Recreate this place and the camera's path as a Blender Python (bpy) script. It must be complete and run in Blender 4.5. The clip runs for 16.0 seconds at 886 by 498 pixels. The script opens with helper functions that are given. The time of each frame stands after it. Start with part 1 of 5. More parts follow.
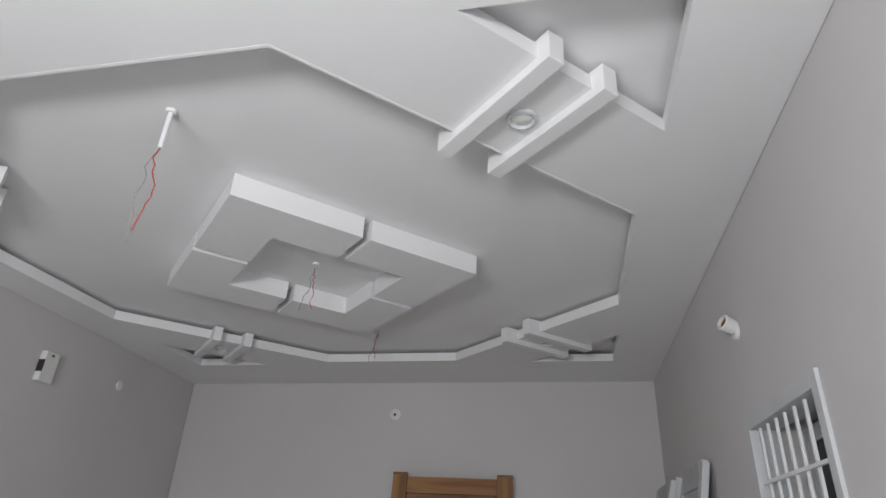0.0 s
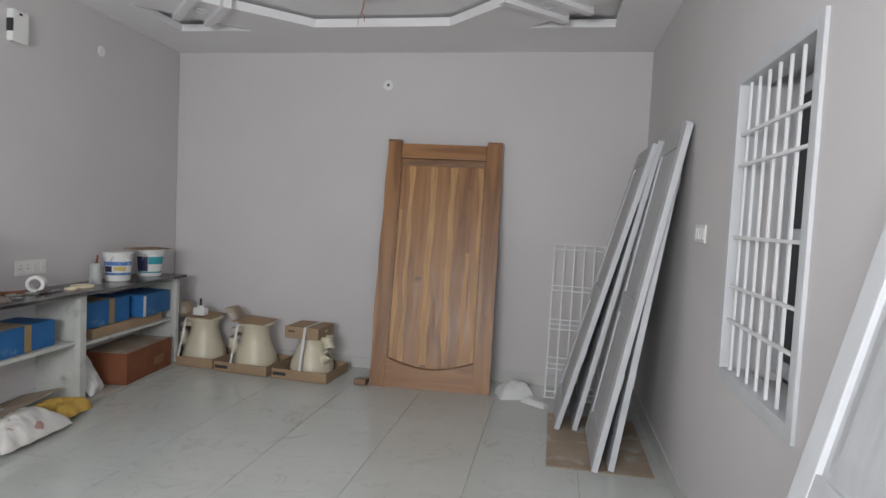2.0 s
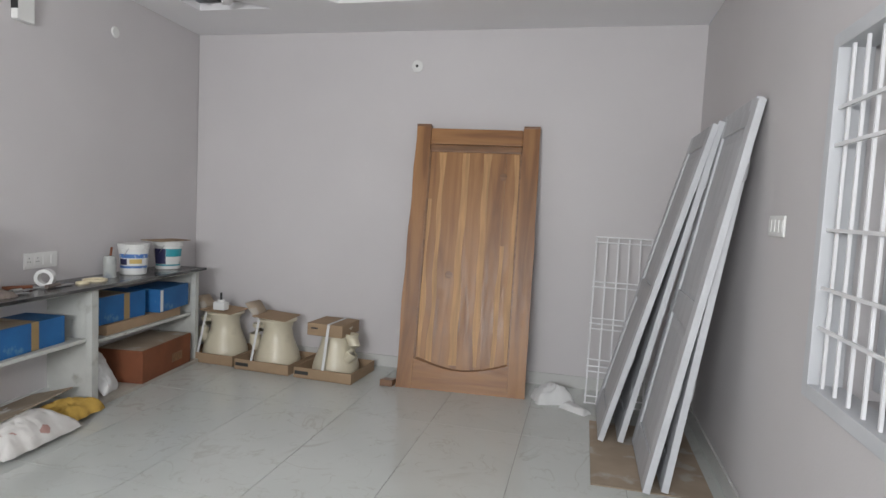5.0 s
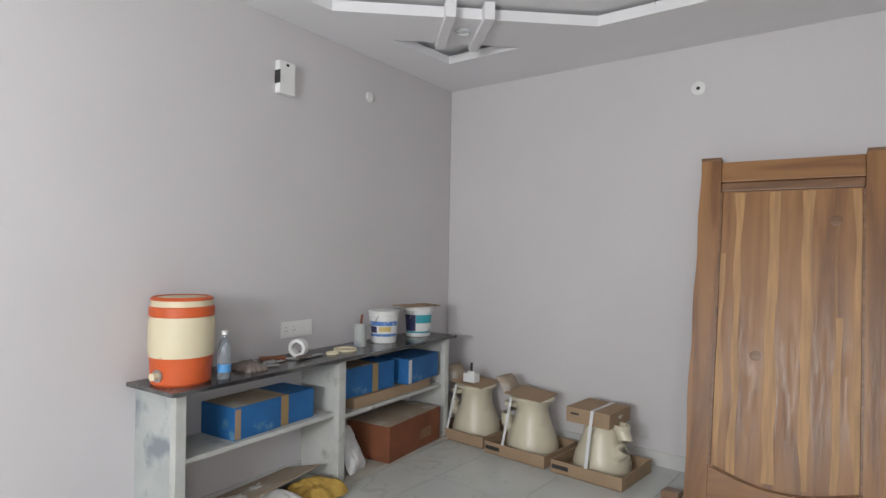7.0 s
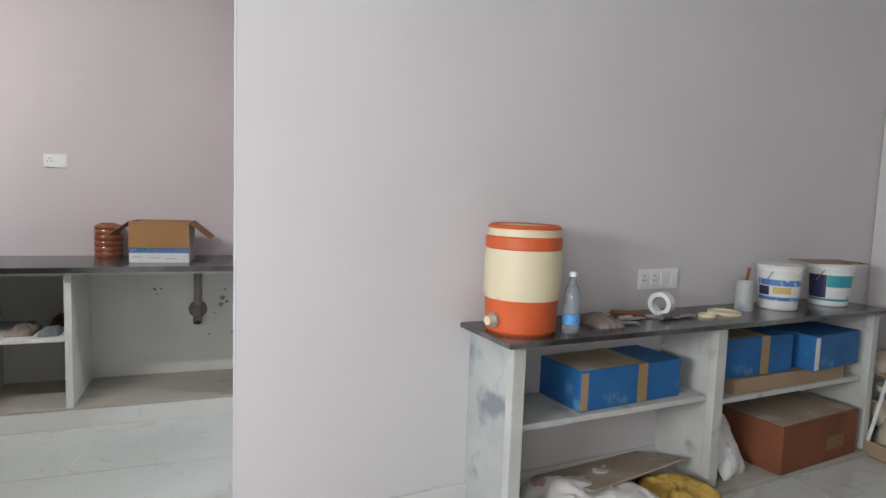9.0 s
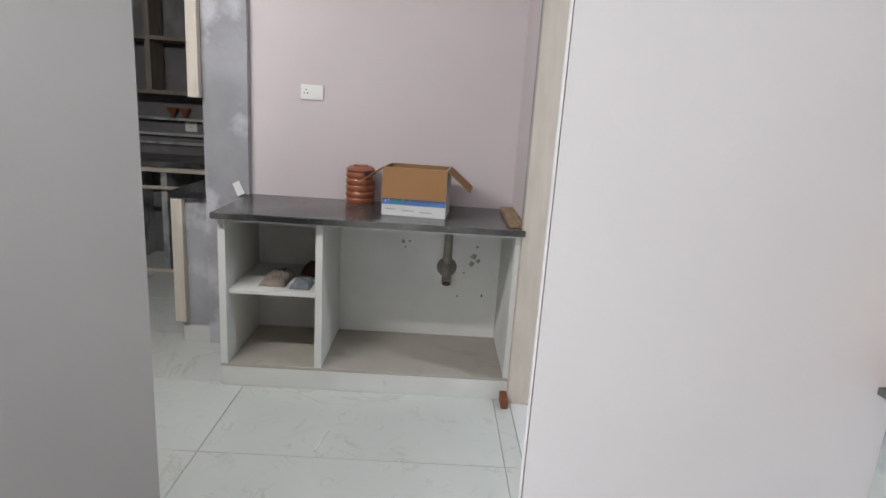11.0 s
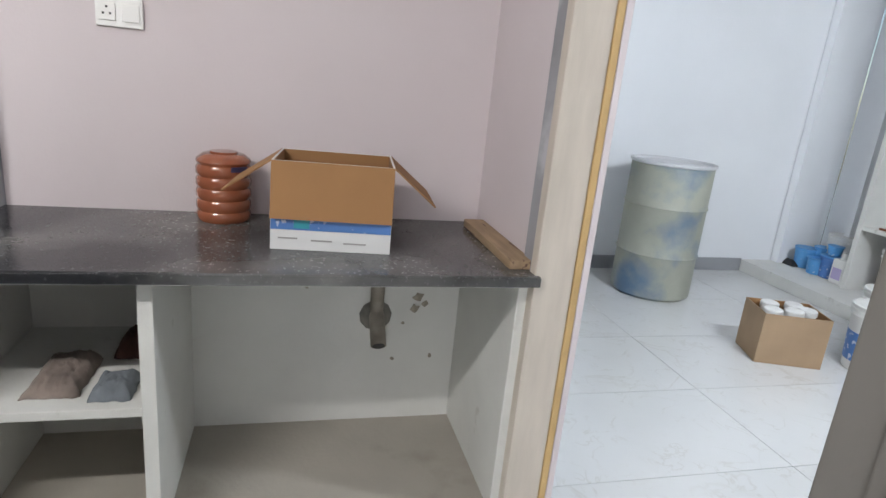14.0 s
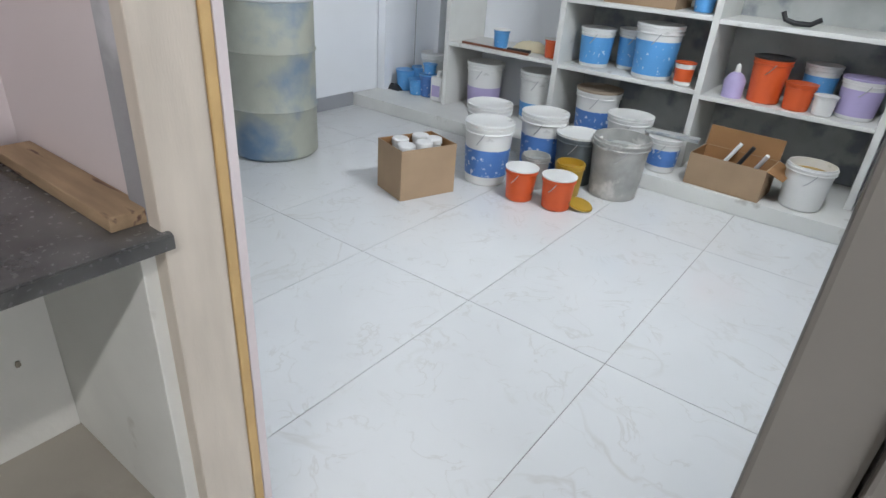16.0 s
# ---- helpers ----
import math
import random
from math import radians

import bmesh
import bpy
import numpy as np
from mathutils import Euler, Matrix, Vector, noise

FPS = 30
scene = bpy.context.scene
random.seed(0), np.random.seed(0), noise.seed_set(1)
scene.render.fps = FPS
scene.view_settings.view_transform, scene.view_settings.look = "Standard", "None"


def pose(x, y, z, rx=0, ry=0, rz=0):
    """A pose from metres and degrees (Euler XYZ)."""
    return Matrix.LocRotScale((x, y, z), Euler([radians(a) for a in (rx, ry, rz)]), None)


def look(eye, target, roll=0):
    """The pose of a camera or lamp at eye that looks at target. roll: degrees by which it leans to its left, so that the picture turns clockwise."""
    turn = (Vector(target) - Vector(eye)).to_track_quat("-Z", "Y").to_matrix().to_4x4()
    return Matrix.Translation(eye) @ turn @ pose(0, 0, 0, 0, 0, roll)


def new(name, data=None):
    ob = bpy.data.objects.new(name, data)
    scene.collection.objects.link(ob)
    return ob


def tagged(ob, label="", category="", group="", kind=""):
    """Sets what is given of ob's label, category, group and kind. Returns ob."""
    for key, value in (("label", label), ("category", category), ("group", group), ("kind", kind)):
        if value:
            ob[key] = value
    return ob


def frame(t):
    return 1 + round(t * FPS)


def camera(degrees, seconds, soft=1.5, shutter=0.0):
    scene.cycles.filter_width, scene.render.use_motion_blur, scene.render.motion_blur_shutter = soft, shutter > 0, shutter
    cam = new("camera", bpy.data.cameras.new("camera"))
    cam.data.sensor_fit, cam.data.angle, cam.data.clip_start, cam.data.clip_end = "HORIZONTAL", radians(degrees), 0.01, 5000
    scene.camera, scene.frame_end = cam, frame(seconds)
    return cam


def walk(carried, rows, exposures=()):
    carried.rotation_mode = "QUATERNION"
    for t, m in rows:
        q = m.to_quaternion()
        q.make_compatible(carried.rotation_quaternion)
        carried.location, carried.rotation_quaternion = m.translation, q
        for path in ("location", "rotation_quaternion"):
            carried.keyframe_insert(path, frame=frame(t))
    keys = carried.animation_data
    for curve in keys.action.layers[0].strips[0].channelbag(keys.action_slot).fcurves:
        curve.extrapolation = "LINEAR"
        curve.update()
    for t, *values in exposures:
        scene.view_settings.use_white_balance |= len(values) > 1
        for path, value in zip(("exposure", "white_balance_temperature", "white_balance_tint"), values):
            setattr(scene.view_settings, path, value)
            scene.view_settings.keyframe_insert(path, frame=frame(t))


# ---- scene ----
cam = camera(73.6, 16.0)
PATH = [
    (0, (0.123, 1.111, 1.549), (-0.26, 2.859, 2.442), 2.8),
    (0.5, (0.135, 1.128, 1.546), (-0.259, 2.932, 2.316), 3.1),
    (1, (0.138, 1.14, 1.514), (-0.257, 3.037, 2.011), 3.1),
    (1.5, (0.146, 1.162, 1.478), (-0.232, 3.115, 1.689), 2.6),
    (2, (0.137, 1.167, 1.429), (-0.227, 3.131, 1.319), 2.8),
    (2.2, (0.143, 1.164, 1.419), (-0.225, 3.117, 1.194), 3.1),
    (2.5, (0.144, 1.19, 1.381), (-0.218, 3.112, 0.965), 3.3),
    (3, (0.146, 1.21, 1.347), (-0.214, 3.042, 0.63), 3.3),
    (3.5, (0.141, 1.212, 1.33), (-0.201, 3.016, 0.537), 3.3),
    (3.7, (0.134, 1.204, 1.342), (-0.18, 3.055, 0.655), 3.1),
    (5.8, (0.022, 1.867, 1.466), (-0.754, 3.71, 1.427), -0.2),
    (6.2, (0.055, 2.051, 1.486), (-1.005, 3.747, 1.447), -0.2),
    (6.6, (-0.128, 2.142, 1.473), (-1.305, 3.758, 1.468), 0.1),
    (7, (-0.273, 2.187, 1.468), (-1.508, 3.76, 1.47), 1.0),
    (7.6, (-0.501, 2.296, 1.4), (-1.916, 3.71, 1.389), 3.4),
    (8, (-0.638, 2.4, 1.387), (-2.128, 3.734, 1.343), 3.1),
    (8.5, (-0.795, 2.505, 1.372), (-2.499, 3.542, 1.224), 2.0),
    (9, (-1.018, 2.552, 1.318), (-2.875, 3.271, 1.139), 2.0),
    (9.5, (-1.21, 2.483, 1.406), (-3.104, 3.061, 1.129), 3.3),
    (10.2, (-1.512, 2.436, 1.396), (-3.477, 2.644, 1.088), 2.7),
    (12.3, (-2.491, 2.16, 1.461), (-4.405, 2.126, 0.883), 4.5),
    (12.5, (-2.589, 2.141, 1.408), (-4.505, 2.113, 0.838), 4.3),
    (13, (-2.853, 2.144, 1.417), (-4.763, 2.136, 0.824), 5.0),
    (13.5, (-3.049, 2.143, 1.409), (-4.941, 2.264, 0.771), 5.7),
    (14, (-3.199, 2.15, 1.349), (-5.056, 2.652, 0.802), 5.6),
    (14.5, (-3.379, 2.139, 1.393), (-5.022, 3.097, 0.776), 5.9),
    (15, (-3.536, 2.187, 1.351), (-4.991, 3.378, 0.668), 4.9),
    (15.5, (-3.69, 2.299, 1.312), (-4.926, 3.663, 0.529), 2.8),
    (16, (-3.705, 2.358, 1.332), (-4.736, 3.795, 0.397), 4.3),
]
EXPOSURES = [(0, -0.83), (1, -0.72), (2, -0.3), (3.7, -0.12), (6, 0.05), (8.5, -0.08), (10, 0.02), (12.5, 0.12), (14, 0.25), (16, 0.15)]
walk(cam, [(t, look(eye, target, roll)) for t, eye, target, roll in PATH], EXPOSURES)

# ---- light ----
world = bpy.data.worlds.new("sky")
scene.world = world
world.use_nodes = True
wn = world.node_tree
sky = wn.nodes.new("ShaderNodeTexSky")
sky.sky_type, sky.sun_disc = "NISHITA", False
sky.sun_elevation, sky.sun_rotation = radians(48), radians(200)
wn.links.new(sky.outputs[0], wn.nodes["Background"].inputs[0])
wn.nodes["Background"].inputs[1].default_value = 0.12
sun_data = bpy.data.lights.new("sun", "SUN")
sun_data.energy, sun_data.angle, sun_data.color = 1.0, radians(12), (1, 0.95, 0.88)
new("sun", sun_data).matrix_world = look((2, -9, 10), (0, 0, 0))


def area(name, eye, target, sx, sy, watts, color):
    d = bpy.data.lights.new(name, "AREA")
    d.shape, d.size, d.size_y, d.energy, d.color = "RECTANGLE", sx, sy, watts, color
    ob = new(name, d)
    ob.matrix_world = look(eye, target)
    return ob


# daylight standing in the open entrance
area("entrance_daylight", (-0.70, -0.52, 1.74), (-0.75, 4.0, 2.5), 1.6, 0.5, 145, (0.96, 0.98, 1.0))
# added side lamp in an unseen opening, brightens the left wall and nook
area("side_fill_lamp", (0.98, 0.9, 1.5), (-4.6, 2.0, 1.0), 1.0, 1.1, 27, (0.97, 0.98, 1.0))
# added fill lamps, sources unseen, to brighten the store room and the passage
area("store_fill_lamp", (-3.74, 4.75, 2.48), (-6.0, 5.35, 0.9), 1.2, 0.05, 56, (0.90, 0.95, 1.0))
area("passage_fill_lamp", (-3.37, 0.85, 2.2), (-5.2, 0.88, 1.1), 1.2, 0.05, 23, (1.0, 0.945, 0.90))

# ---- materials ----
MATS = {}


def material(name, color, rough=0.6, metal=0.0, var=0.06, scale=3.0, bump=0.0, bscale=60.0, spot=None, spot_at=0.62, spot_scale=2.0, spot_soft=0.08, rand=0.0, coat=0.0, stretch=(1, 1, 1), glossvar=0.0):
    m = bpy.data.materials.new(name)
    m.use_nodes = True
    nt = m.node_tree
    L, N = nt.links.new, nt.nodes.new
    b = nt.nodes["Principled BSDF"]
    b.inputs["Roughness"].default_value, b.inputs["Metallic"].default_value = rough, metal
    b.inputs["Coat Weight"].default_value = coat
    tc = N("ShaderNodeTexCoord")
    mp = N("ShaderNodeMapping")
    mp.inputs["Scale"].default_value = stretch
    L(tc.outputs["Object"], mp.inputs[0])
    n1 = N("ShaderNodeTexNoise")
    n1.inputs["Scale"].default_value, n1.inputs["Detail"].default_value = scale, 6
    L(mp.outputs[0], n1.inputs["Vector"])
    ramp = N("ShaderNodeMapRange")
    ramp.inputs[1].default_value, ramp.inputs[2].default_value = 0.3, 0.7
    ramp.inputs[3].default_value, ramp.inputs[4].default_value = 1 - var, 1 + var
    L(n1.outputs[0], ramp.inputs[0])
    mul = N("ShaderNodeMix")
    mul.data_type, mul.blend_type = "RGBA", "MULTIPLY"
    mul.inputs[0].default_value = 1
    mul.inputs[6].default_value = (*color, 1)
    L(ramp.outputs[0], mul.inputs[7])
    out = mul.outputs[2]
    if spot:
        n2 = N("ShaderNodeTexNoise")
        n2.inputs["Scale"].default_value, n2.inputs["Detail"].default_value = spot_scale, 8
        L(mp.outputs[0], n2.inputs["Vector"])
        r2 = N("ShaderNodeMapRange")
        r2.inputs[1].default_value, r2.inputs[2].default_value = spot_at, spot_at + spot_soft
        L(n2.outputs[0], r2.inputs[0])
        mx = N("ShaderNodeMix")
        mx.data_type = "RGBA"
        L(r2.outputs[0], mx.inputs[0])
        L(out, mx.inputs[6])
        mx.inputs[7].default_value = (*spot, 1)
        out = mx.outputs[2]
    if rand:
        oi = N("ShaderNodeObjectInfo")
        r3 = N("ShaderNodeMapRange")
        r3.inputs[3].default_value, r3.inputs[4].default_value = 1 - rand, 1 + rand
        L(oi.outputs["Random"], r3.inputs[0])
        mr = N("ShaderNodeMix")
        mr.data_type, mr.blend_type = "RGBA", "MULTIPLY"
        mr.inputs[0].default_value = 1
        L(out, mr.inputs[6])
        L(r3.outputs[0], mr.inputs[7])
        out = mr.outputs[2]
    L(out, b.inputs["Base Color"])
    if glossvar:
        r4 = N("ShaderNodeMapRange")
        r4.inputs[1].default_value, r4.inputs[2].default_value = 0.35, 0.65
        r4.inputs[3].default_value, r4.inputs[4].default_value = max(rough - glossvar, 0.02), rough + glossvar
        L(n1.outputs[0], r4.inputs[0])
        L(r4.outputs[0], b.inputs["Roughness"])
    if bump:
        n3 = N("ShaderNodeTexNoise")
        n3.inputs["Scale"].default_value, n3.inputs["Detail"].default_value = bscale, 4
        L(mp.outputs[0], n3.inputs["Vector"])
        bp = N("ShaderNodeBump")
        bp.inputs["Strength"].default_value, bp.inputs["Distance"].default_value = bump, 0.01
        L(n3.outputs[0], bp.inputs["Height"])
        L(bp.outputs[0], b.inputs["Normal"])
    MATS[name] = m
    return m


def marble(name, base, vein):
    """Polished tile with thin brownish veins."""
    m = material(name, base, 0.14, var=0.035, scale=1.6, rand=0.02, glossvar=0.05)
    nt = m.node_tree
    L, N = nt.links.new, nt.nodes.new
    b = nt.nodes["Principled BSDF"]
    old = b.inputs["Base Color"].links[0].from_socket
    tc, oi, add = N("ShaderNodeTexCoord"), N("ShaderNodeObjectInfo"), N("ShaderNodeVectorMath")
    sc = N("ShaderNodeVectorMath")
    sc.operation = "SCALE"
    sc.inputs[0].default_value = (37, 53, 17)
    L(oi.outputs["Random"], sc.inputs[3])
    L(tc.outputs["Object"], add.inputs[0])
    L(sc.outputs[0], add.inputs[1])
    veins = []
    for s, w, k in ((1.3, 0.013, 0.32), (5.5, 0.022, 0.30)):
        n = N("ShaderNodeTexNoise")
        n.inputs["Scale"].default_value, n.inputs["Detail"].default_value, n.inputs["Distortion"].default_value = s, 5, 1.2
        L(add.outputs[0], n.inputs["Vector"])
        d = N("ShaderNodeMath")
        d.operation = "SUBTRACT"
        d.inputs[1].default_value = 0.5
        L(n.outputs[0], d.inputs[0])
        a = N("ShaderNodeMath")
        a.operation = "ABSOLUTE"
        L(d.outputs[0], a.inputs[0])
        r = N("ShaderNodeMapRange")
        r.inputs[1].default_value, r.inputs[2].default_value, r.inputs[3].default_value, r.inputs[4].default_value = 0, w, k, 0
        L(a.outputs[0], r.inputs[0])
        mask = N("ShaderNodeTexNoise")
        mask.inputs["Scale"].default_value = s * 1.3
        L(add.outputs[0], mask.inputs["Vector"])
        r2 = N("ShaderNodeMapRange")
        r2.inputs[1].default_value, r2.inputs[2].default_value = 0.46, 0.60
        L(mask.outputs[0], r2.inputs[0])
        mu = N("ShaderNodeMath")
        mu.operation = "MULTIPLY"
        L(r.outputs[0], mu.inputs[0])
        L(r2.outputs[0], mu.inputs[1])
        veins.append(mu.outputs[0])
    mx = N("ShaderNodeMath")
    mx.operation = "MAXIMUM"
    L(veins[0], mx.inputs[0])
    L(veins[1], mx.inputs[1])
    mix = N("ShaderNodeMix")
    mix.data_type = "RGBA"
    L(mx.outputs[0], mix.inputs[0])
    L(old, mix.inputs[6])
    mix.inputs[7].default_value = (*vein, 1)
    L(mix.outputs[2], b.inputs["Base Color"])
    return m


WALL = material("wall_paint", (0.605, 0.581, 0.583), 0.75, var=0.025, scale=1.2, bump=0.05, bscale=90)
PINK = material("nook_paint", (0.60, 0.54, 0.55), 0.75, var=0.03, scale=1.5, bump=0.05, bscale=90)
WHITEWALL = material("store_paint", (0.83, 0.85, 0.88), 0.7, var=0.03, scale=1.4, bump=0.1, bscale=80)
JAMBGREY = material("dark_jamb_grey", (0.135, 0.125, 0.112), 0.6, var=0.06, scale=3, bump=0.06)
GREY = material("dull_dark_grey", (0.15, 0.143, 0.137), 0.6, var=0.05, scale=2, bump=0.05)
CEIL = material("ceiling_paint", (0.81, 0.80, 0.81), 0.8, var=0.02, scale=1.0, bump=0.06, bscale=70)
PLASTER = material("raw_plaster", (0.29, 0.29, 0.305), 0.9, var=0.25, scale=2.5, bump=0.35, bscale=45, spot=(0.47, 0.47, 0.50), spot_at=0.52, spot_scale=4, spot_soft=0.1)
# the kitchen's dimness is put into this darker cement colour
CEMENT = material("dimmed_cement_render", (0.17, 0.165, 0.165), 0.9, var=0.2, scale=2.2, bump=0.3, bscale=40, spot=(0.24, 0.235, 0.23), spot_at=0.56, spot_scale=3.5, spot_soft=0.15)
SLAB = material("shelf_slab_paint", (0.66, 0.66, 0.63), 0.6, var=0.06, scale=4, bump=0.1, spot=(0.42, 0.40, 0.36), spot_at=0.68, spot_scale=6)
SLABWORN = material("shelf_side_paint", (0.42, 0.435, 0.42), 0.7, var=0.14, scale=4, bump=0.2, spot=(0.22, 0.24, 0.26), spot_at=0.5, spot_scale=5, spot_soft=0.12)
# grimy paint, its base also darkened for the dim shelf interior
SHELFPAINT = material("dim_grimy_shelf_paint", (0.50, 0.505, 0.475), 0.65, var=0.1, scale=5, bump=0.12, spot=(0.33, 0.315, 0.28), spot_at=0.6, spot_scale=7, spot_soft=0.12)
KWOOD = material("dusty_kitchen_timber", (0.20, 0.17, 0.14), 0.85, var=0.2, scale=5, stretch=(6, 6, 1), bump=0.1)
DUSTY = material("dusty_base_stone", (0.40, 0.37, 0.32), 0.6, var=0.1, scale=3, bump=0.1, spot=(0.3, 0.27, 0.22), spot_at=0.6, spot_scale=5, spot_soft=0.2)
GRANITE = material("black_granite", (0.022, 0.023, 0.026), 0.2, var=0.12, scale=90, spot=(0.17, 0.168, 0.16), spot_at=0.42, spot_scale=3.0, spot_soft=0.32, glossvar=0.08)
TILE = marble("marble_tile", (0.55, 0.57, 0.54), (0.33, 0.29, 0.24))
TILEW = marble("store_marble_tile", (0.645, 0.655, 0.655), (0.42, 0.39, 0.34))
GROUT = material("grout", (0.30, 0.29, 0.27), 0.9)
SKIRT = material("skirting_tile", (0.60, 0.60, 0.58), 0.25, var=0.04)
SKIRTG = material("grey_skirting", (0.30, 0.31, 0.33), 0.4, var=0.06)
def teak(name, dark, mid, light, stretch):
    """Oiled teak: wandering dark and pale grain along the board, fine pores across it."""
    m = material(name, mid, 0.42, var=0.16, scale=14, stretch=stretch, bump=0.08, bscale=22, glossvar=0.08)
    nt = m.node_tree
    L, N = nt.links.new, nt.nodes.new
    b = nt.nodes["Principled BSDF"]
    old = b.inputs["Base Color"].links[0].from_socket
    tc, mp, oi, add = N("ShaderNodeTexCoord"), N("ShaderNodeMapping"), N("ShaderNodeObjectInfo"), N("ShaderNodeVectorMath")
    mp.inputs["Scale"].default_value = stretch
    sc = N("ShaderNodeVectorMath")
    sc.operation = "SCALE"
    sc.inputs[0].default_value = (31, 17, 43)
    L(oi.outputs["Random"], sc.inputs[3])
    L(tc.outputs["Object"], mp.inputs[0])
    L(mp.outputs[0], add.inputs[0])
    L(sc.outputs[0], add.inputs[1])
    n = N("ShaderNodeTexNoise")
    n.inputs["Scale"].default_value, n.inputs["Detail"].default_value, n.inputs["Distortion"].default_value = 1.7, 5, 0.9
    L(add.outputs[0], n.inputs["Vector"])
    ramp = N("ShaderNodeValToRGB")
    ramp.color_ramp.elements[0].position, ramp.color_ramp.elements[0].color = 0.33, (*dark, 1)
    ramp.color_ramp.elements[1].position, ramp.color_ramp.elements[1].color = 0.70, (*light, 1)
    e = ramp.color_ramp.elements.new(0.5)
    e.color = (*mid, 1)
    L(n.outputs[0], ramp.inputs[0])
    mix = N("ShaderNodeMix")
    mix.data_type = "RGBA"
    mix.inputs[0].default_value = 0.72
    L(old, mix.inputs[6])
    L(ramp.outputs[0], mix.inputs[7])
    L(mix.outputs[2], b.inputs["Base Color"])
    return m


TEAK = teak("teak", (0.15, 0.062, 0.022), (0.29, 0.135, 0.048), (0.40, 0.20, 0.075), (6, 6, 0.55))
TEAKH = teak("teak_crosswise", (0.16, 0.066, 0.024), (0.30, 0.14, 0.05), (0.40, 0.20, 0.075), (0.55, 6, 6))
TEAKL = material("teak_sapwood", (0.44, 0.245, 0.10), 0.5, var=0.22, scale=5, stretch=(9, 9, 0.7))
TEAKD = material("teak_dark", (0.20, 0.10, 0.046), 0.4, var=0.3, scale=5, stretch=(0.8, 9, 9))
PRIMER = material("primed_wood", (0.46, 0.465, 0.48), 0.55, var=0.1, scale=3, stretch=(6, 6, 1), bump=0.08, spot=(0.40, 0.40, 0.42), spot_at=0.62, spot_scale=3, spot_soft=0.15)
PRIMEDGE = material("primed_edge", (0.57, 0.58, 0.60), 0.5, var=0.06, scale=4)
BARE = material("bare_frame_wood", (0.53, 0.475, 0.41), 0.75, var=0.07, scale=5, stretch=(6, 6, 1), bump=0.08)
YELLOW = material("ochre_wood_edge", (0.50, 0.34, 0.15), 0.7, var=0.15, scale=6)
OLDPLANK = material("old_plank", (0.33, 0.23, 0.14), 0.8, var=0.25, scale=6, stretch=(8, 1, 8), spot=(0.10, 0.05, 0.035), spot_at=0.57, spot_scale=4, spot_soft=0.05, bump=0.1)
WHITEMETAL = material("white_bar_paint", (0.80, 0.80, 0.81), 0.4, var=0.03)
ALU = material("aluminium_frame", (0.62, 0.63, 0.65), 0.45, var=0.05)
DARKGLASS = material("dark_tinted_glass", (0.035, 0.04, 0.045), 0.3, var=0.1, scale=2)
DARKGLASS.node_tree.nodes["Principled BSDF"].inputs["Specular IOR Level"].default_value = 0.12
PLASTIC = material("white_plastic", (0.78, 0.78, 0.76), 0.35, var=0.02)
SOCKET = material("socket_black", (0.03, 0.03, 0.03), 0.5)
STEEL = material("steel", (0.45, 0.45, 0.46), 0.35, metal=0.9)
BLACK = material("black_rubber", (0.02, 0.02, 0.022), 0.5, var=0.1)
WIRE = material("wire_grey", (0.30, 0.29, 0.28), 0.6)
WIRER = material("wire_red", (0.45, 0.06, 0.05), 0.5)
CARD = material("cardboard", (0.34, 0.235, 0.145), 0.85, var=0.1, scale=5, bump=0.06, bscale=40)
CARDIN = material("cardboard_inside", (0.29, 0.15, 0.06), 0.85, var=0.08, scale=4)
CARDD = material("dusty_cardboard", (0.34, 0.27, 0.20), 0.9, var=0.15, scale=4, spot=(0.42, 0.38, 0.33), spot_at=0.55, spot_scale=5)
REDBOX = material("red_brown_carton", (0.19, 0.062, 0.026), 0.75, var=0.2, scale=5, bump=0.08, bscale=10)
BLUEBOX = material("blue_carton", (0.014, 0.115, 0.31), 0.6, var=0.2, scale=5, bump=0.08, bscale=12, spot=(0.09, 0.22, 0.36), spot_at=0.63, spot_scale=9, spot_soft=0.06)
TAPE = material("brown_tape", (0.32, 0.22, 0.10), 0.3, var=0.06)
CERAMIC = material("cream_ceramic", (0.62, 0.565, 0.43), 0.34, var=0.05, spot=(0.48, 0.43, 0.33), spot_at=0.62, spot_scale=6, spot_soft=0.2)
ORANGE = material("orange_plastic", (0.58, 0.10, 0.024), 0.5, var=0.12, spot=(0.33, 0.11, 0.05), spot_at=0.66, spot_scale=7)
CREAM = material("cream_plastic", (0.66, 0.58, 0.40), 0.5, var=0.08, spot=(0.36, 0.28, 0.18), spot_at=0.66, spot_scale=11)
BUCKET = material("white_pail", (0.72, 0.72, 0.70), 0.4, var=0.06, spot=(0.5, 0.5, 0.48), spot_at=0.64, spot_scale=9)
BLUELAB = material("blue_label", (0.08, 0.20, 0.50), 0.4, var=0.15, spot=(0.60, 0.65, 0.74), spot_at=0.60, spot_scale=34, spot_soft=0.06)
LBLUE = material("light_blue_label", (0.10, 0.33, 0.66), 0.4, var=0.15, spot=(0.55, 0.66, 0.76), spot_at=0.64, spot_scale=36, spot_soft=0.06)
NAVYLAB = material("navy_label", (0.03, 0.03, 0.09), 0.4)
TEALLAB = material("teal_label", (0.03, 0.30, 0.36), 0.4)
LILAC = material("lilac_label", (0.42, 0.36, 0.58), 0.45)
OLDMETAL = material("splashed_metal_pail", (0.40, 0.40, 0.38), 0.55, var=0.2, scale=9, metal=0.25, spot=(0.62, 0.61, 0.58), spot_at=0.55, spot_scale=7)
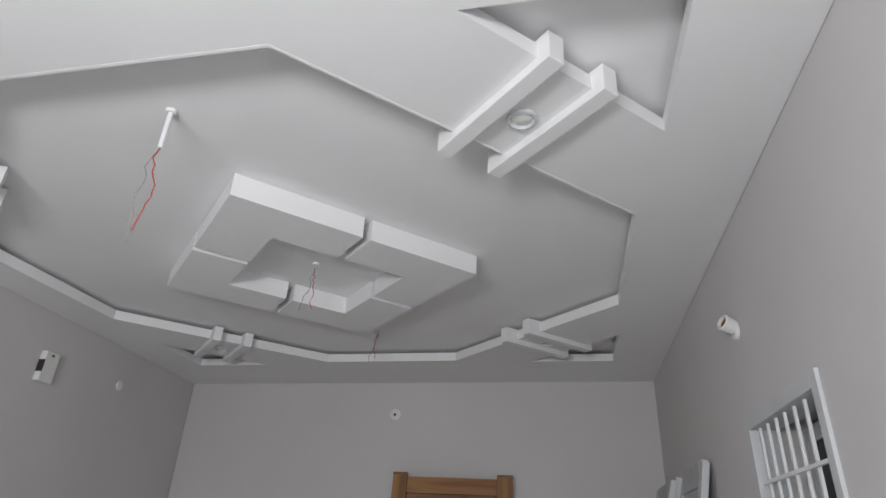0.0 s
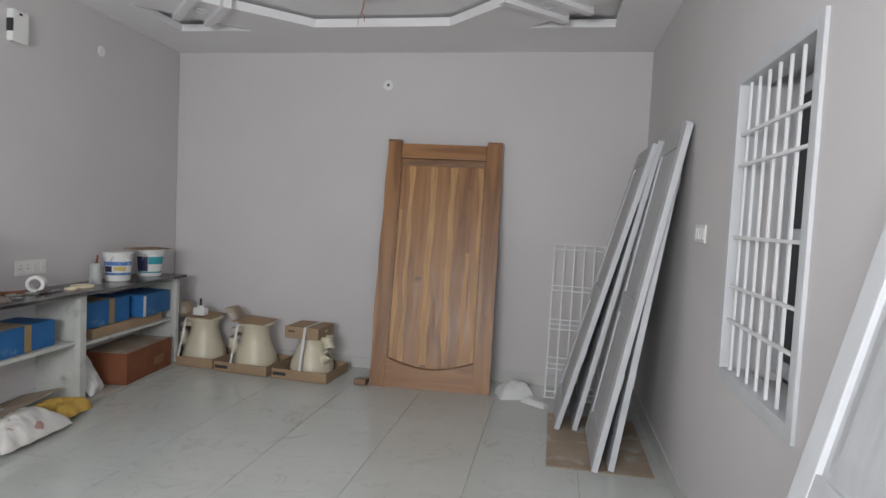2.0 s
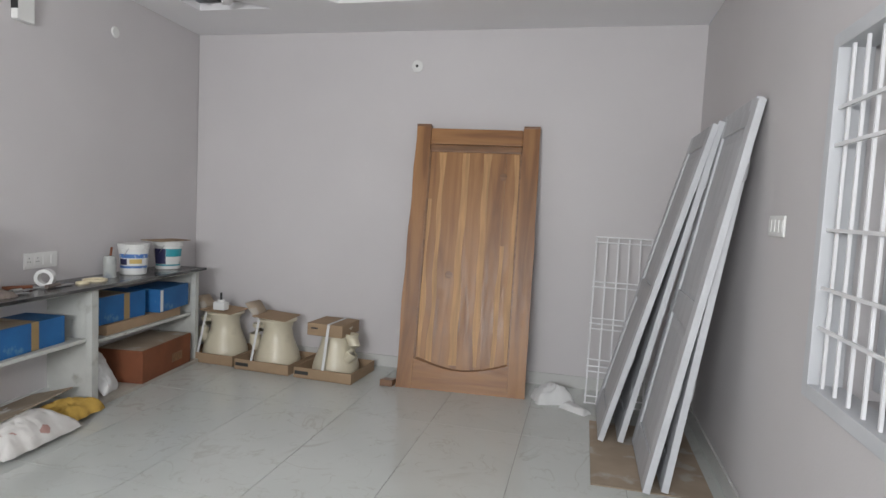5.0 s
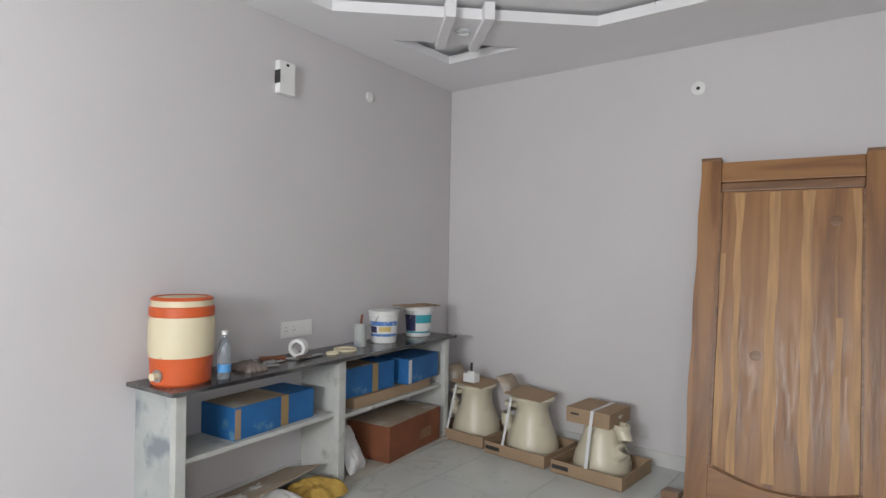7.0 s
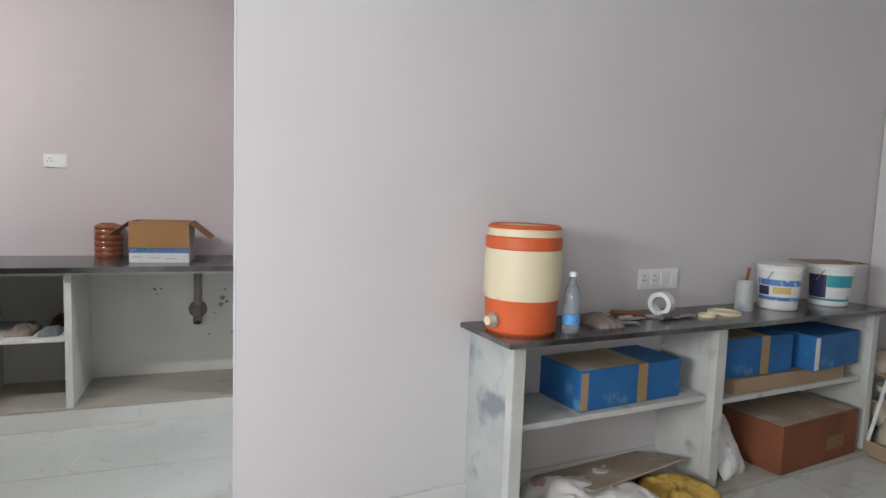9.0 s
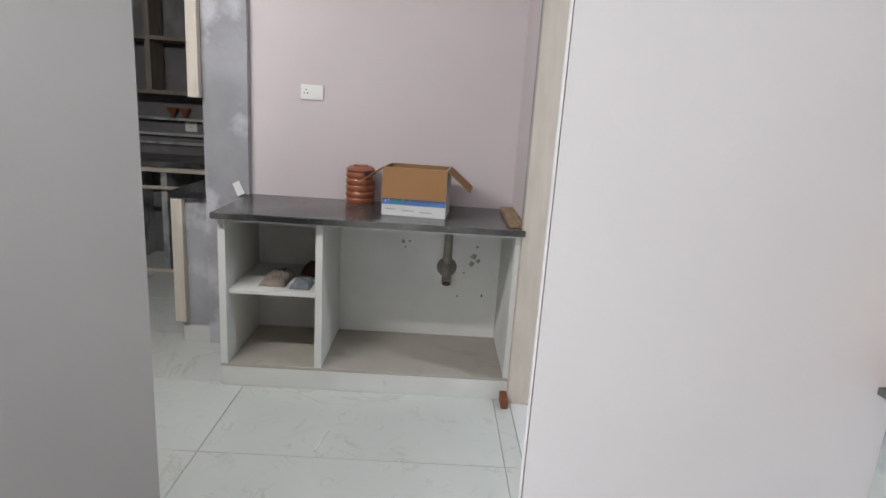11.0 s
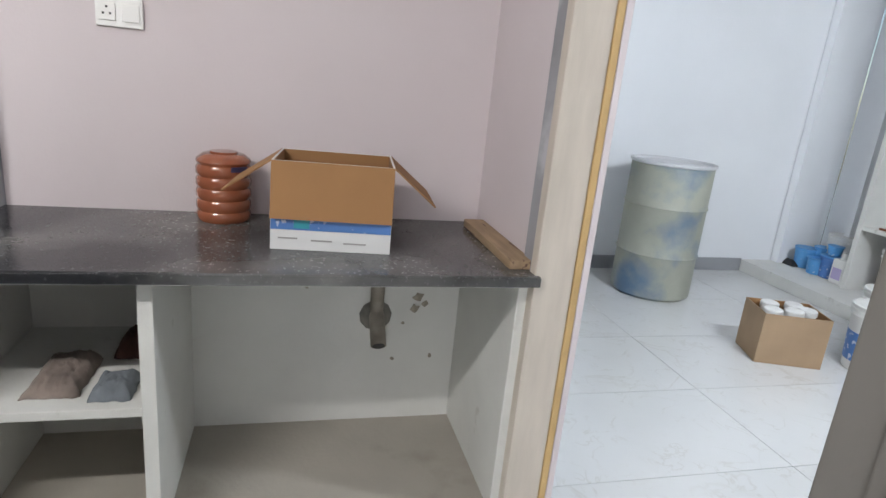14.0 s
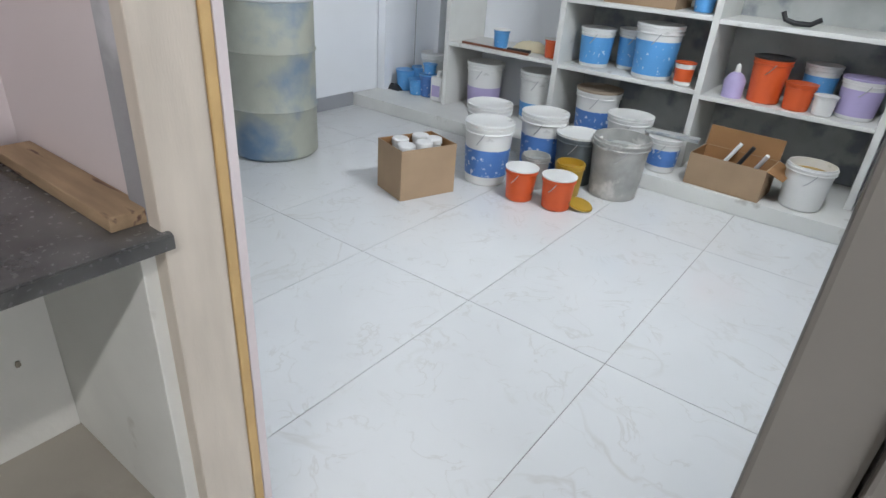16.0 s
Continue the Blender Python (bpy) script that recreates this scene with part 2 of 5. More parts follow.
DARKPAIL = material("dark_pail", (0.10, 0.12, 0.13), 0.5, var=0.2, spot=(0.5, 0.5, 0.5), spot_at=0.66, spot_scale=8)
ORANGECAN = material("orange_can", (0.64, 0.10, 0.022), 0.4, var=0.08, spot=(0.10, 0.07, 0.06), spot_at=0.66, spot_scale=10, spot_soft=0.02)
OCHRELAB = material("yellow_label", (0.62, 0.45, 0.16), 0.45, var=0.1)
OCHRE = material("ochre_paint", (0.42, 0.26, 0.03), 0.4, var=0.1)
DRUM = material("drum_paint", (0.36, 0.37, 0.31), 0.55, var=0.15, scale=3, spot=(0.12, 0.20, 0.31), spot_at=0.49, spot_scale=2.2, spot_soft=0.16, bump=0.08)
CLEAR = material("clear_plastic", (0.60, 0.66, 0.72), 0.12, var=0.02)
CLEAR.node_tree.nodes["Principled BSDF"].inputs["Transmission Weight"].default_value = 0.75
AMBER = material("amber_plastic_jar", (0.36, 0.115, 0.055), 0.16, var=0.08, coat=0.4)
AMBER.node_tree.nodes["Principled BSDF"].inputs["Transmission Weight"].default_value = 0.25
RAG = material("dirty_rag", (0.19, 0.155, 0.135), 0.95, var=0.4, scale=14, bump=0.3, bscale=50)
RAGR = material("maroon_rag", (0.08, 0.035, 0.03), 0.95, var=0.3, scale=14)
RAGG = material("slate_rag", (0.16, 0.18, 0.20), 0.95, var=0.2, scale=14)
SACK = material("white_sack", (0.62, 0.60, 0.57), 0.7, var=0.1, scale=7, spot=(0.42, 0.25, 0.22), spot_at=0.62, spot_scale=8, spot_soft=0.03, bump=0.2, bscale=30)
WPAPER = material("white_paper", (0.66, 0.66, 0.65), 0.7, var=0.06)
YCLOTH = material("yellow_cloth", (0.46, 0.29, 0.06), 0.85, var=0.2, scale=10, bump=0.3, bscale=30)
MATCLOTH = material("doormat_cloth", (0.44, 0.375, 0.30), 0.95, var=0.2, scale=9, bump=0.4, bscale=40, spot=(0.44, 0.39, 0.33), spot_at=0.55, spot_scale=6)
MATEDGE = material("doormat_border", (0.50, 0.41, 0.23), 0.95, var=0.15, scale=20, bump=0.3, bscale=60)
PIPE = material("dirty_pipe", (0.27, 0.24, 0.20), 0.6, var=0.3, scale=18)
PIPEHOLE = material("pipe_mortar", (0.20, 0.19, 0.17), 0.9, var=0.3, scale=20)
STAIN = material("wall_chip", (0.30, 0.27, 0.22), 0.9, var=0.3, scale=30)
# glow of the added tube fixtures
TUBE = bpy.data.materials.new("added_tube_glow")
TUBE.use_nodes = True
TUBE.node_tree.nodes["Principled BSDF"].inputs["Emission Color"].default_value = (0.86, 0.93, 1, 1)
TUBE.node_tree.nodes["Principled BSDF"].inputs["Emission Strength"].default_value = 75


# ---- mesh helpers ----
def box(bm, x0, x1, y0, y1, z0, z1):
    v = [bm.verts.new((x, y, z)) for z in (z0, z1) for x, y in ((x0, y0), (x1, y0), (x1, y1), (x0, y1))]
    for f in ((3, 2, 1, 0), (4, 5, 6, 7), (0, 1, 5, 4), (1, 2, 6, 5), (2, 3, 7, 6), (3, 0, 4, 7)):
        bm.faces.new([v[i] for i in f])
    return v


def bx(x0, x1, y0, y1, z0, z1, bevel=0.0):
    bm = bmesh.new()
    box(bm, x0, x1, y0, y1, z0, z1)
    if bevel:
        bmesh.ops.bevel(bm, geom=bm.edges[:], offset=bevel, segments=2, affect="EDGES", profile=0.6)
    return bm


def prism(bm, plan, z0, z1):
    a = [bm.verts.new((x, y, z0)) for x, y in plan]
    b = [bm.verts.new((x, y, z1)) for x, y in plan]
    n = len(plan)
    bm.faces.new(a[::-1])
    bm.faces.new(b)
    for i in range(n):
        bm.faces.new((a[i], a[(i + 1) % n], b[(i + 1) % n], b[i]))
    bmesh.ops.recalc_face_normals(bm, faces=bm.faces[:])


def lathe(profile, n=28, bm=None, arc=(0, 360)):
    """Turns (radius, height) pairs round z."""
    bm = bm or bmesh.new()
    full = arc[1] - arc[0] >= 360
    cols = n if full else n + 1
    rings = []
    for i in range(cols):
        a = radians(arc[0] + (arc[1] - arc[0]) * i / n)
        rings.append([bm.verts.new((r * math.cos(a), r * math.sin(a), z)) for r, z in profile])
    for i in range(n):
        p, q = rings[i], rings[(i + 1) % cols]
        for j in range(len(profile) - 1):
            try:
                bm.faces.new((p[j], q[j], q[j + 1], p[j + 1]))
            except ValueError:
                pass
    bmesh.ops.remove_doubles(bm, verts=bm.verts[:], dist=1e-5)
    return bm


def tube(points, r, n=8, bm=None, closed=False):
    bm = bm or bmesh.new()
    pts = [Vector(p) for p in points]
    rings = []
    for i, p in enumerate(pts):
        a, b = pts[max(i - 1, 0)], pts[min(i + 1, len(pts) - 1)]
        d = (b - a).normalized()
        s = d.cross(Vector((0, 0, 1)) if abs(d.z) < 0.9 else Vector((1, 0, 0))).normalized()
        u = s.cross(d)
        rings.append([bm.verts.new(p + r * (math.cos(k * 2 * math.pi / n) * s + math.sin(k * 2 * math.pi / n) * u)) for k in range(n)])
    for p, q in zip(rings, rings[1:]):
        for k in range(n):
            bm.faces.new((p[k], p[(k + 1) % n], q[(k + 1) % n], q[k]))
    bm.faces.new(rings[0])
    bm.faces.new(rings[-1][::-1])
    bmesh.ops.recalc_face_normals(bm, faces=bm.faces[:])
    return bm


def cloth(w, d, h, seed, n=24, flat=0.0):
    """A crumpled heap of cloth or sacking with some thickness."""
    bm = bmesh.new()
    g = []
    for i in range(n + 1):
        for j in range(n + 1):
            u, v = i / n * 2 - 1, j / n * 2 - 1
            e = max(0, 1 - max(abs(u), abs(v)) ** 3)
            o = Vector((seed * 3.1, seed * 1.7, 0))
            p = Vector((u * 1.1, v * 1.1, 0)) + o
            q = p + 0.45 * Vector((noise.noise(p * 1.9 + o), noise.noise(p * 1.9 - o), 0))
            fold = 1 - 2.2 * abs(noise.noise(q * 2.1)) + 0.45 * (1 - 2 * abs(noise.noise(q * 4.7)))
            z = h * e ** 0.6 * (flat + (1 - flat) * (0.62 + 0.30 * noise.noise(p * 0.9))) + h * (0.25 + 0.1 * flat) * e * max(fold, -0.6) * 0.55
            wob = 0.14 * (1 - flat)
            x = u * w / 2 * (1 + wob * noise.noise(Vector((v * 2.3, 1, seed))))
            y = v * d / 2 * (1 + wob * noise.noise(Vector((u * 2.3, 5, seed))))
            g.append(bm.verts.new((x, y, max(z, 0.004))))
    for i in range(n):
        for j in range(n):
            a = i * (n + 1) + j
            bm.faces.new((g[a], g[a + n + 1], g[a + n + 2], g[a + 1]))
    r = bmesh.ops.extrude_face_region(bm, geom=bm.faces[:])
    low = [v for v in r["geom"] if isinstance(v, bmesh.types.BMVert)]
    for v in low:
        v.co.z = max(v.co.z - 0.02, 0.0)
    bmesh.ops.recalc_face_normals(bm, faces=bm.faces[:])
    return bm


def mesh_of(name, bm, mat, smooth=None):
    me = bpy.data.meshes.new(name)
    bm.to_mesh(me)
    bm.free()
    me.materials.append(mat)
    if smooth is not None:
        me.polygons.foreach_set("use_smooth", [True] * len(me.polygons))
        me.set_sharp_from_angle(angle=radians(smooth))
    return me


def part(name, bm, mat, parent, label="", at=None, smooth=None):
    ob = new(name, mesh_of(name, bm, mat, smooth))
    ob.parent = parent
    if at is not None:
        ob.matrix_local = at
    return tagged(ob, label)


def thing(name, label, category, at, group=""):
    ob = new(name)
    ob.empty_display_size = 0.1
    ob.matrix_world = at
    return tagged(ob, label, category, group)


def single(name, bm, mat, label, category, at=None, group="", kind="", smooth=None):
    ob = new(name, mesh_of(name, bm, mat, smooth))
    if at is not None:
        ob.matrix_world = at
    return tagged(ob, label, category, group, kind)


def structure(name, bm, mat, label, category):
    return single(name, bm, mat, label, category, kind="structure")


# ---- the rooms ----
XR, YB, H = 0.86, 6.345, 2.865
UP = 2.955
W0, W1 = (-3.17, 2.62), (-3.475, YB)
SKEW = math.degrees(math.atan2(W0[0] - W1[0], W1[1] - W0[1]))


def walls():
    bm = bmesh.new()
    prism(bm, [W0, W1, (-3.485, 6.75), (-3.66, 6.75), (-3.66, 2.93), (-3.62, 2.79)], 0, H)
    structure("wall_left", bm, WALL, "mauve-grey painted wall behind the low shelf", "wall")
    # much darker grey than the other living room walls
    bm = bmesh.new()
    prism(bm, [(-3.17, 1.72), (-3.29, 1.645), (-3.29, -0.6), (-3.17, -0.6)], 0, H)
    structure("wall_left_near", bm, GREY, "dull grey wall end beside the opening", "wall")
    bm = bmesh.new()
    prism(bm, [(-3.172, 1.722), (-3.172, 2.618), (-3.29, 2.622), (-3.29, 1.65)], 2.3, H)
    structure("lintel_left", bm, WALL, "painted lintel over the open passage", "wall")
    structure("wall_back", bx(-3.47, XR + 0.25, YB, YB + 0.2, 0, H), WALL, "mauve-grey painted back wall with small lamp point", "wall")
    bm = bmesh.new()
    y0, y1, z0, z1 = WIN
    # these four boxes leave an unseen opening, added for the side lamp
    box(bm, XR, XR + 0.25, -0.6, 0.35, 0, H)
    box(bm, XR, XR + 0.25, 0.35, 1.45, 0, 0.9)
    box(bm, XR, XR + 0.25, 0.35, 1.45, 2.1, H)
    box(bm, XR, XR + 0.25, 1.45, y0, 0, H)
    box(bm, XR, XR + 0.25, y1, YB, 0, H)
    box(bm, XR, XR + 0.25, y0, y1, 0, z0)
    box(bm, XR, XR + 0.25, y0, y1, z1, H)
    structure("wall_right", bm, WALL, "mauve-grey painted wall with a barred window", "wall")
    bm = bmesh.new()
    box(bm, -3.169, -1.55, -0.6, -0.4, 0, H)
    box(bm, 0.15, XR, -0.6, -0.4, 0, H)
    box(bm, -1.55, 0.15, -0.6, -0.4, 2.28, H)
    structure("wall_front", bm, WALL, "mauve-grey entrance wall with open doorway", "wall")
    # dining nook and kitchen
    structure("wall_nook", bx(-5.27, -5.147, 1.345, 2.79, 0, H), PINK, "pinkish painted wall behind the wash counter", "wall")
    structure("wall_partition", bx(-7.35, -4.603, 2.79, 2.915, 0, H), PINK, "painted partition between nook and store room", "wall")
    structure("column", bx(-5.27, -5.10, 1.108, 1.343, 0, H), PLASTER, "raw grey cement plastered column with putty smears", "column")
    structure("wall_kitchen_back", bx(-7.2, -7.05, -0.9, 2.79, 0, H), CEMENT, "grey plastered kitchen wall with dimness put in its colour", "wall")
    structure("wall_kitchen_side", bx(-7.05, -3.29, -0.9, -0.76, 0, H), CEMENT, "grey plastered kitchen side wall with dimness put in its colour", "wall")
    structure("wall_passage_end", bx(-3.29, -3.17, -0.9, -0.61, 0, H), WALL, "plain painted passage wall", "wall")
    # store room
    bm = bmesh.new()
    y0, y1, z0, z1 = WIN2
    box(bm, -7.6, -7.352, 2.79, y0, 0, H)
    box(bm, -7.6, -7.352, y1, 6.75, 0, H)
    box(bm, -7.6, -7.352, y0, y1, 0, z0)
    box(bm, -7.6, -7.352, y0, y1, z1, H)
    structure("wall_store_window", bm, WHITEWALL, "white painted store room wall with a barred window", "wall")
    structure("wall_store_back", bx(-7.35, -3.49, 6.76, 6.9, 0, H), WHITEWALL, "white painted wall behind the store shelves", "wall")
    structure("wall_store_side", bx(-3.664, -3.661, 2.93, 6.74, 0, H), WHITEWALL, "white painted side wall of the store room", "wall")
    structure("wall_store_door_side", bx(-7.35, -4.62, 2.917, 2.922, 0, H), WHITEWALL, "white painted store room wall beside the doorway", "wall")
    structure("lintel_store", bx(-4.603, -3.662, 2.79, 2.915, 2.25, H), PINK, "painted lintel over the store room doorway", "wall")


WIN = (3.02, 3.84, 0.81, 2.07)
WIN2 = (3.45, 4.36, 0.72, 2.03)
walls()


def tri_mesh(bm, loops, z):
    """A flat sheet with holes, from an outer loop and hole loops."""
    from mathutils.geometry import tessellate_polygon
    pts = [Vector((x, y, z)) for lp in loops for x, y in lp]
    vs = [bm.verts.new(p) for p in pts]
    for t in tessellate_polygon([[Vector((x, y, z)) for x, y in lp] for lp in loops]):
        bm.faces.new([vs[i] for i in t])
    return vs


CX, CY = -1.25, 3.965
OCT = [(-1.80, 5.64), (-0.72, 5.64), (0.46, 4.51), (0.46, 3.45), (-0.70, 2.29), (-1.80, 2.29), (-2.96, 3.45), (-2.96, 4.51)]
CHAMFER = [((-0.12, 2.87), -45), ((-0.13, 5.075), 45), ((-2.38, 5.075), 135), ((-2.38, 2.87), 225)]


def ceilings():
    holes = [OCT]
    for (mx, my), a in CHAMFER:
        c, s = math.cos(radians(a)), math.sin(radians(a))
        holes.append([(mx + u * c - v * s, my + u * s + v * c) for u, v in ((0.44, -0.44), (0.44, 0.44), (0.88, 0.0))])
    outer = [(-3.15, -0.38), (XR - 0.002, -0.38), (XR - 0.002, YB - 0.002), (-3.47, YB - 0.002), (-3.168, 2.62)]
    bm = bmesh.new()
    low = tri_mesh(bm, [outer] + holes, H - 0.002)
    tri_mesh(bm, [outer] + holes, H + 0.055)
    i = len(outer)
    for hl in holes:
        a = [bm.verts.new((x, y, H - 0.002)) for x, y in hl]
        b = [bm.verts.new((x, y, H + 0.055)) for x, y in hl]
        for k in range(len(hl)):
            q = (k + 1) % len(hl)
            bm.faces.new((a[k], a[q], b[q], b[k]))
    bmesh.ops.remove_doubles(bm, verts=bm.verts[:], dist=1e-4)
    bmesh.ops.recalc_face_normals(bm, faces=bm.faces[:])
    structure("ceiling", bm, CEIL, "white gypsum false ceiling with eight-sided opening", "ceiling")
    structure("ceiling_upper", bx(-3.29, XR + 0.25, -0.6, YB + 0.2, UP + 0.06, UP + 0.2), CEIL, "white upper ceiling slab above the false ceiling", "ceiling")
    structure("ceiling_tray", bx(-3.165, 0.84, 1.8, 6.2, UP, UP + 0.058), CEIL, "white recessed tray ceiling", "ceiling")
    structure("ceiling_rear", bx(-7.6, -3.295, -0.9, 6.9, H + 0.002, H + 0.08), CEIL, "white ceiling over passage, kitchen and store room", "ceiling")
    # raised rim round the opening
    t = thing("ceiling_moulding", "white moulded rim round the eight-sided ceiling opening", "moulding", pose(0, 0, 0))
    n = len(OCT)
    grow = [(CX + (x - CX) * 0.997, CY + (y - CY) * 0.997) for x, y in OCT]
    outg = [(CX + (x - CX) * 1.004, CY + (y - CY) * 1.004) for x, y in OCT]
    for k in range(n):
        q = (k + 1) % n
        bm = bmesh.new()
        prism(bm, [grow[k], grow[q], outg[q], outg[k]], H - 0.003, H + 0.062)
        part("rim_strip", bm, CEIL, t)
    # diamond of four corner panels
    for k in range(4):
        t = thing("ceiling_panel", "white L-shaped gypsum panel of the diamond ceiling rose", "ceiling panel", pose(CX + 0.01, CY, 0, 0, 0, 90 * k + 45), "panels of the diamond ceiling rose")
        o, i2, g = 0.655, 0.37, 0.022
        bm = bmesh.new()
        prism(bm, [(g, i2), (g, o), (o, o), (o, g), (i2, g), (i2, i2)], 2.845, UP - 0.001)
        part("panel", bm, CEIL, t)
    for (mx, my), a in CHAMFER:
        for v in (-0.115, 0.115):
            t = single("ceiling_beam", bx(-0.10, 0.49, -0.031, 0.031, -0.035, 0.07, 0.003), CEIL, "short white gypsum beam crossing the ceiling rim", "ceiling beam", pose(mx, my, H, 0, 0, a) @ pose(0, v, 0), "beams crossing the ceiling rim")
        t = thing("spot_light", "round white unlit recessed spot light between two beams", "spot light", pose(mx, my, H, 0, 0, a) @ pose(0.2, 0, -0.003), "recessed spot lights")
        part("ring", lathe([(0.052, -0.001), (0.052, -0.012), (0.044, -0.014), (0.038, -0.006), (0.038, -0.001)], 28), ALU, t, smooth=40)
        part("lens", lathe([(0.0, -0.007), (0.030, -0.007), (0.037, -0.003), (0.037, -0.001)], 28), PLASTIC, t, smooth=40)


ceilings()


def skirting():
    for name, bm in (("skirting_back", bx(-3.46, XR, YB - 0.014, YB - 0.001, 0.001, 0.1)), ("skirting_right", bx(XR - 0.014, XR - 0.001, -0.39, YB - 0.015, 0.001, 0.1))):
        structure(name, bm, SKIRT, "pale polished tile skirting", "skirting")
    bm = bmesh.new()
    prism(bm, [(-3.167, 2.63), (-3.155, 2.63), (-3.457, 6.32), (-3.469, 6.32)], 0.001, 0.1)
    structure("skirting_left", bm, SKIRT, "pale polished tile skirting", "skirting")
    structure("skirting_store", bx(-7.351, -7.337, 2.93, 5.945, 0.001, 0.11), SKIRTG, "grey tile skirting in the store room", "skirting")


skirting()


# ---- right window ----
def barred_window(name, m, w, h, label, bars, cross):
    """Local x along the wall, y out of the room, z up from the sill."""
    t = thing(name, label, "window", m)
    tagged(t, kind="structure")
    f = 0.05
    for a in ((0, f, 0, h), (w - f, w, 0, h), (f, w - f, 0, f), (f, w - f, h - f, h)):
        part("window_frame", bx(a[0], a[1], -0.012, 0.10, a[2], a[3], 0.003), PRIMEDGE, t)
    for i in range(bars):
        x = f + (w - 2 * f) * (i + 0.5) / bars
        part("bar", bx(x - 0.005, x + 0.005, 0.012, 0.022, f, h - f), WHITEMETAL, t)
    for z in cross:
        part("cross_bar", bx(f, w - f, 0.002, 0.012, z * h - 0.006, z * h + 0.006), WHITEMETAL, t)
    half = (w - 2 * f) / 2
    for k in range(2):
        x0 = f + k * half
        s = part("shutter", bx(x0, x0 + 0.05, 0.19, 0.225, f, h - f, 0.003), PRIMEDGE, t)
        part("shutter_stile", bx(x0 + half - 0.05, x0 + half, 0.19, 0.225, f, h - f, 0.003), PRIMEDGE, t)
        for z in (f, h * 0.49 - 0.04, h - f - 0.05):
            part("shutter_rail", bx(x0 + 0.05, x0 + half - 0.05, 0.193, 0.222, z, z + 0.06, 0.003), PRIMEDGE, t)
        part("pane", bx(x0 + 0.04, x0 + half - 0.04, 0.204, 0.21, f + 0.01, h - f - 0.01), DARKGLASS, s, "dark glass pane")
    return t


CROSS = (0.20, 0.31, 0.47, 0.70, 0.80)
barred_window("window_1", pose(XR, WIN[1], WIN[2], 0, 0, -90), WIN[1] - WIN[0], WIN[3] - WIN[2], "white barred window with wooden shutters and dark panes", 7, CROSS)
barred_window("window_2", pose(-7.352, WIN2[0], WIN2[2], 0, 0, 90), WIN2[1] - WIN2[0], WIN2[3] - WIN2[2], "white barred store room window with black panes", 7, (0.10, 0.24, 0.50, 0.66, 0.9))
structure("backdrop", bx(1.35, 1.40, 2.0, 5.0, -0.5, 3.2), PLASTER, "plain grey neighbouring wall outside the window", "backdrop")

# ---- living room things ----
def wavy_strip(x0, x1, y0, y1, z0, z1, wob0, wob1, seed, n=18):
    """An upright board whose two long edges wander by wob0 and wob1."""
    bm = bmesh.new()
    rows = []
    for k in range(n + 1):
        z = z0 + (z1 - z0) * k / n
        a = x0 + wob0 * noise.noise(Vector((z * 2.3, seed, 0)))
        b = x1 + wob1 * noise.noise(Vector((z * 2.3, seed + 1.0, 0)))
        rows.append([bm.verts.new(p) for p in ((a, y0, z), (b, y0, z), (b, y1, z), (a, y1, z))])
    for p, q in zip(rows, rows[1:]):
        for c in range(4):
            bm.faces.new((p[c], p[(c + 1) % 4], q[(c + 1) % 4], q[c]))
    bm.faces.new(rows[0][::-1])
    bm.faces.new(rows[-1])
    bmesh.ops.recalc_face_normals(bm, faces=bm.faces[:])
    return bm


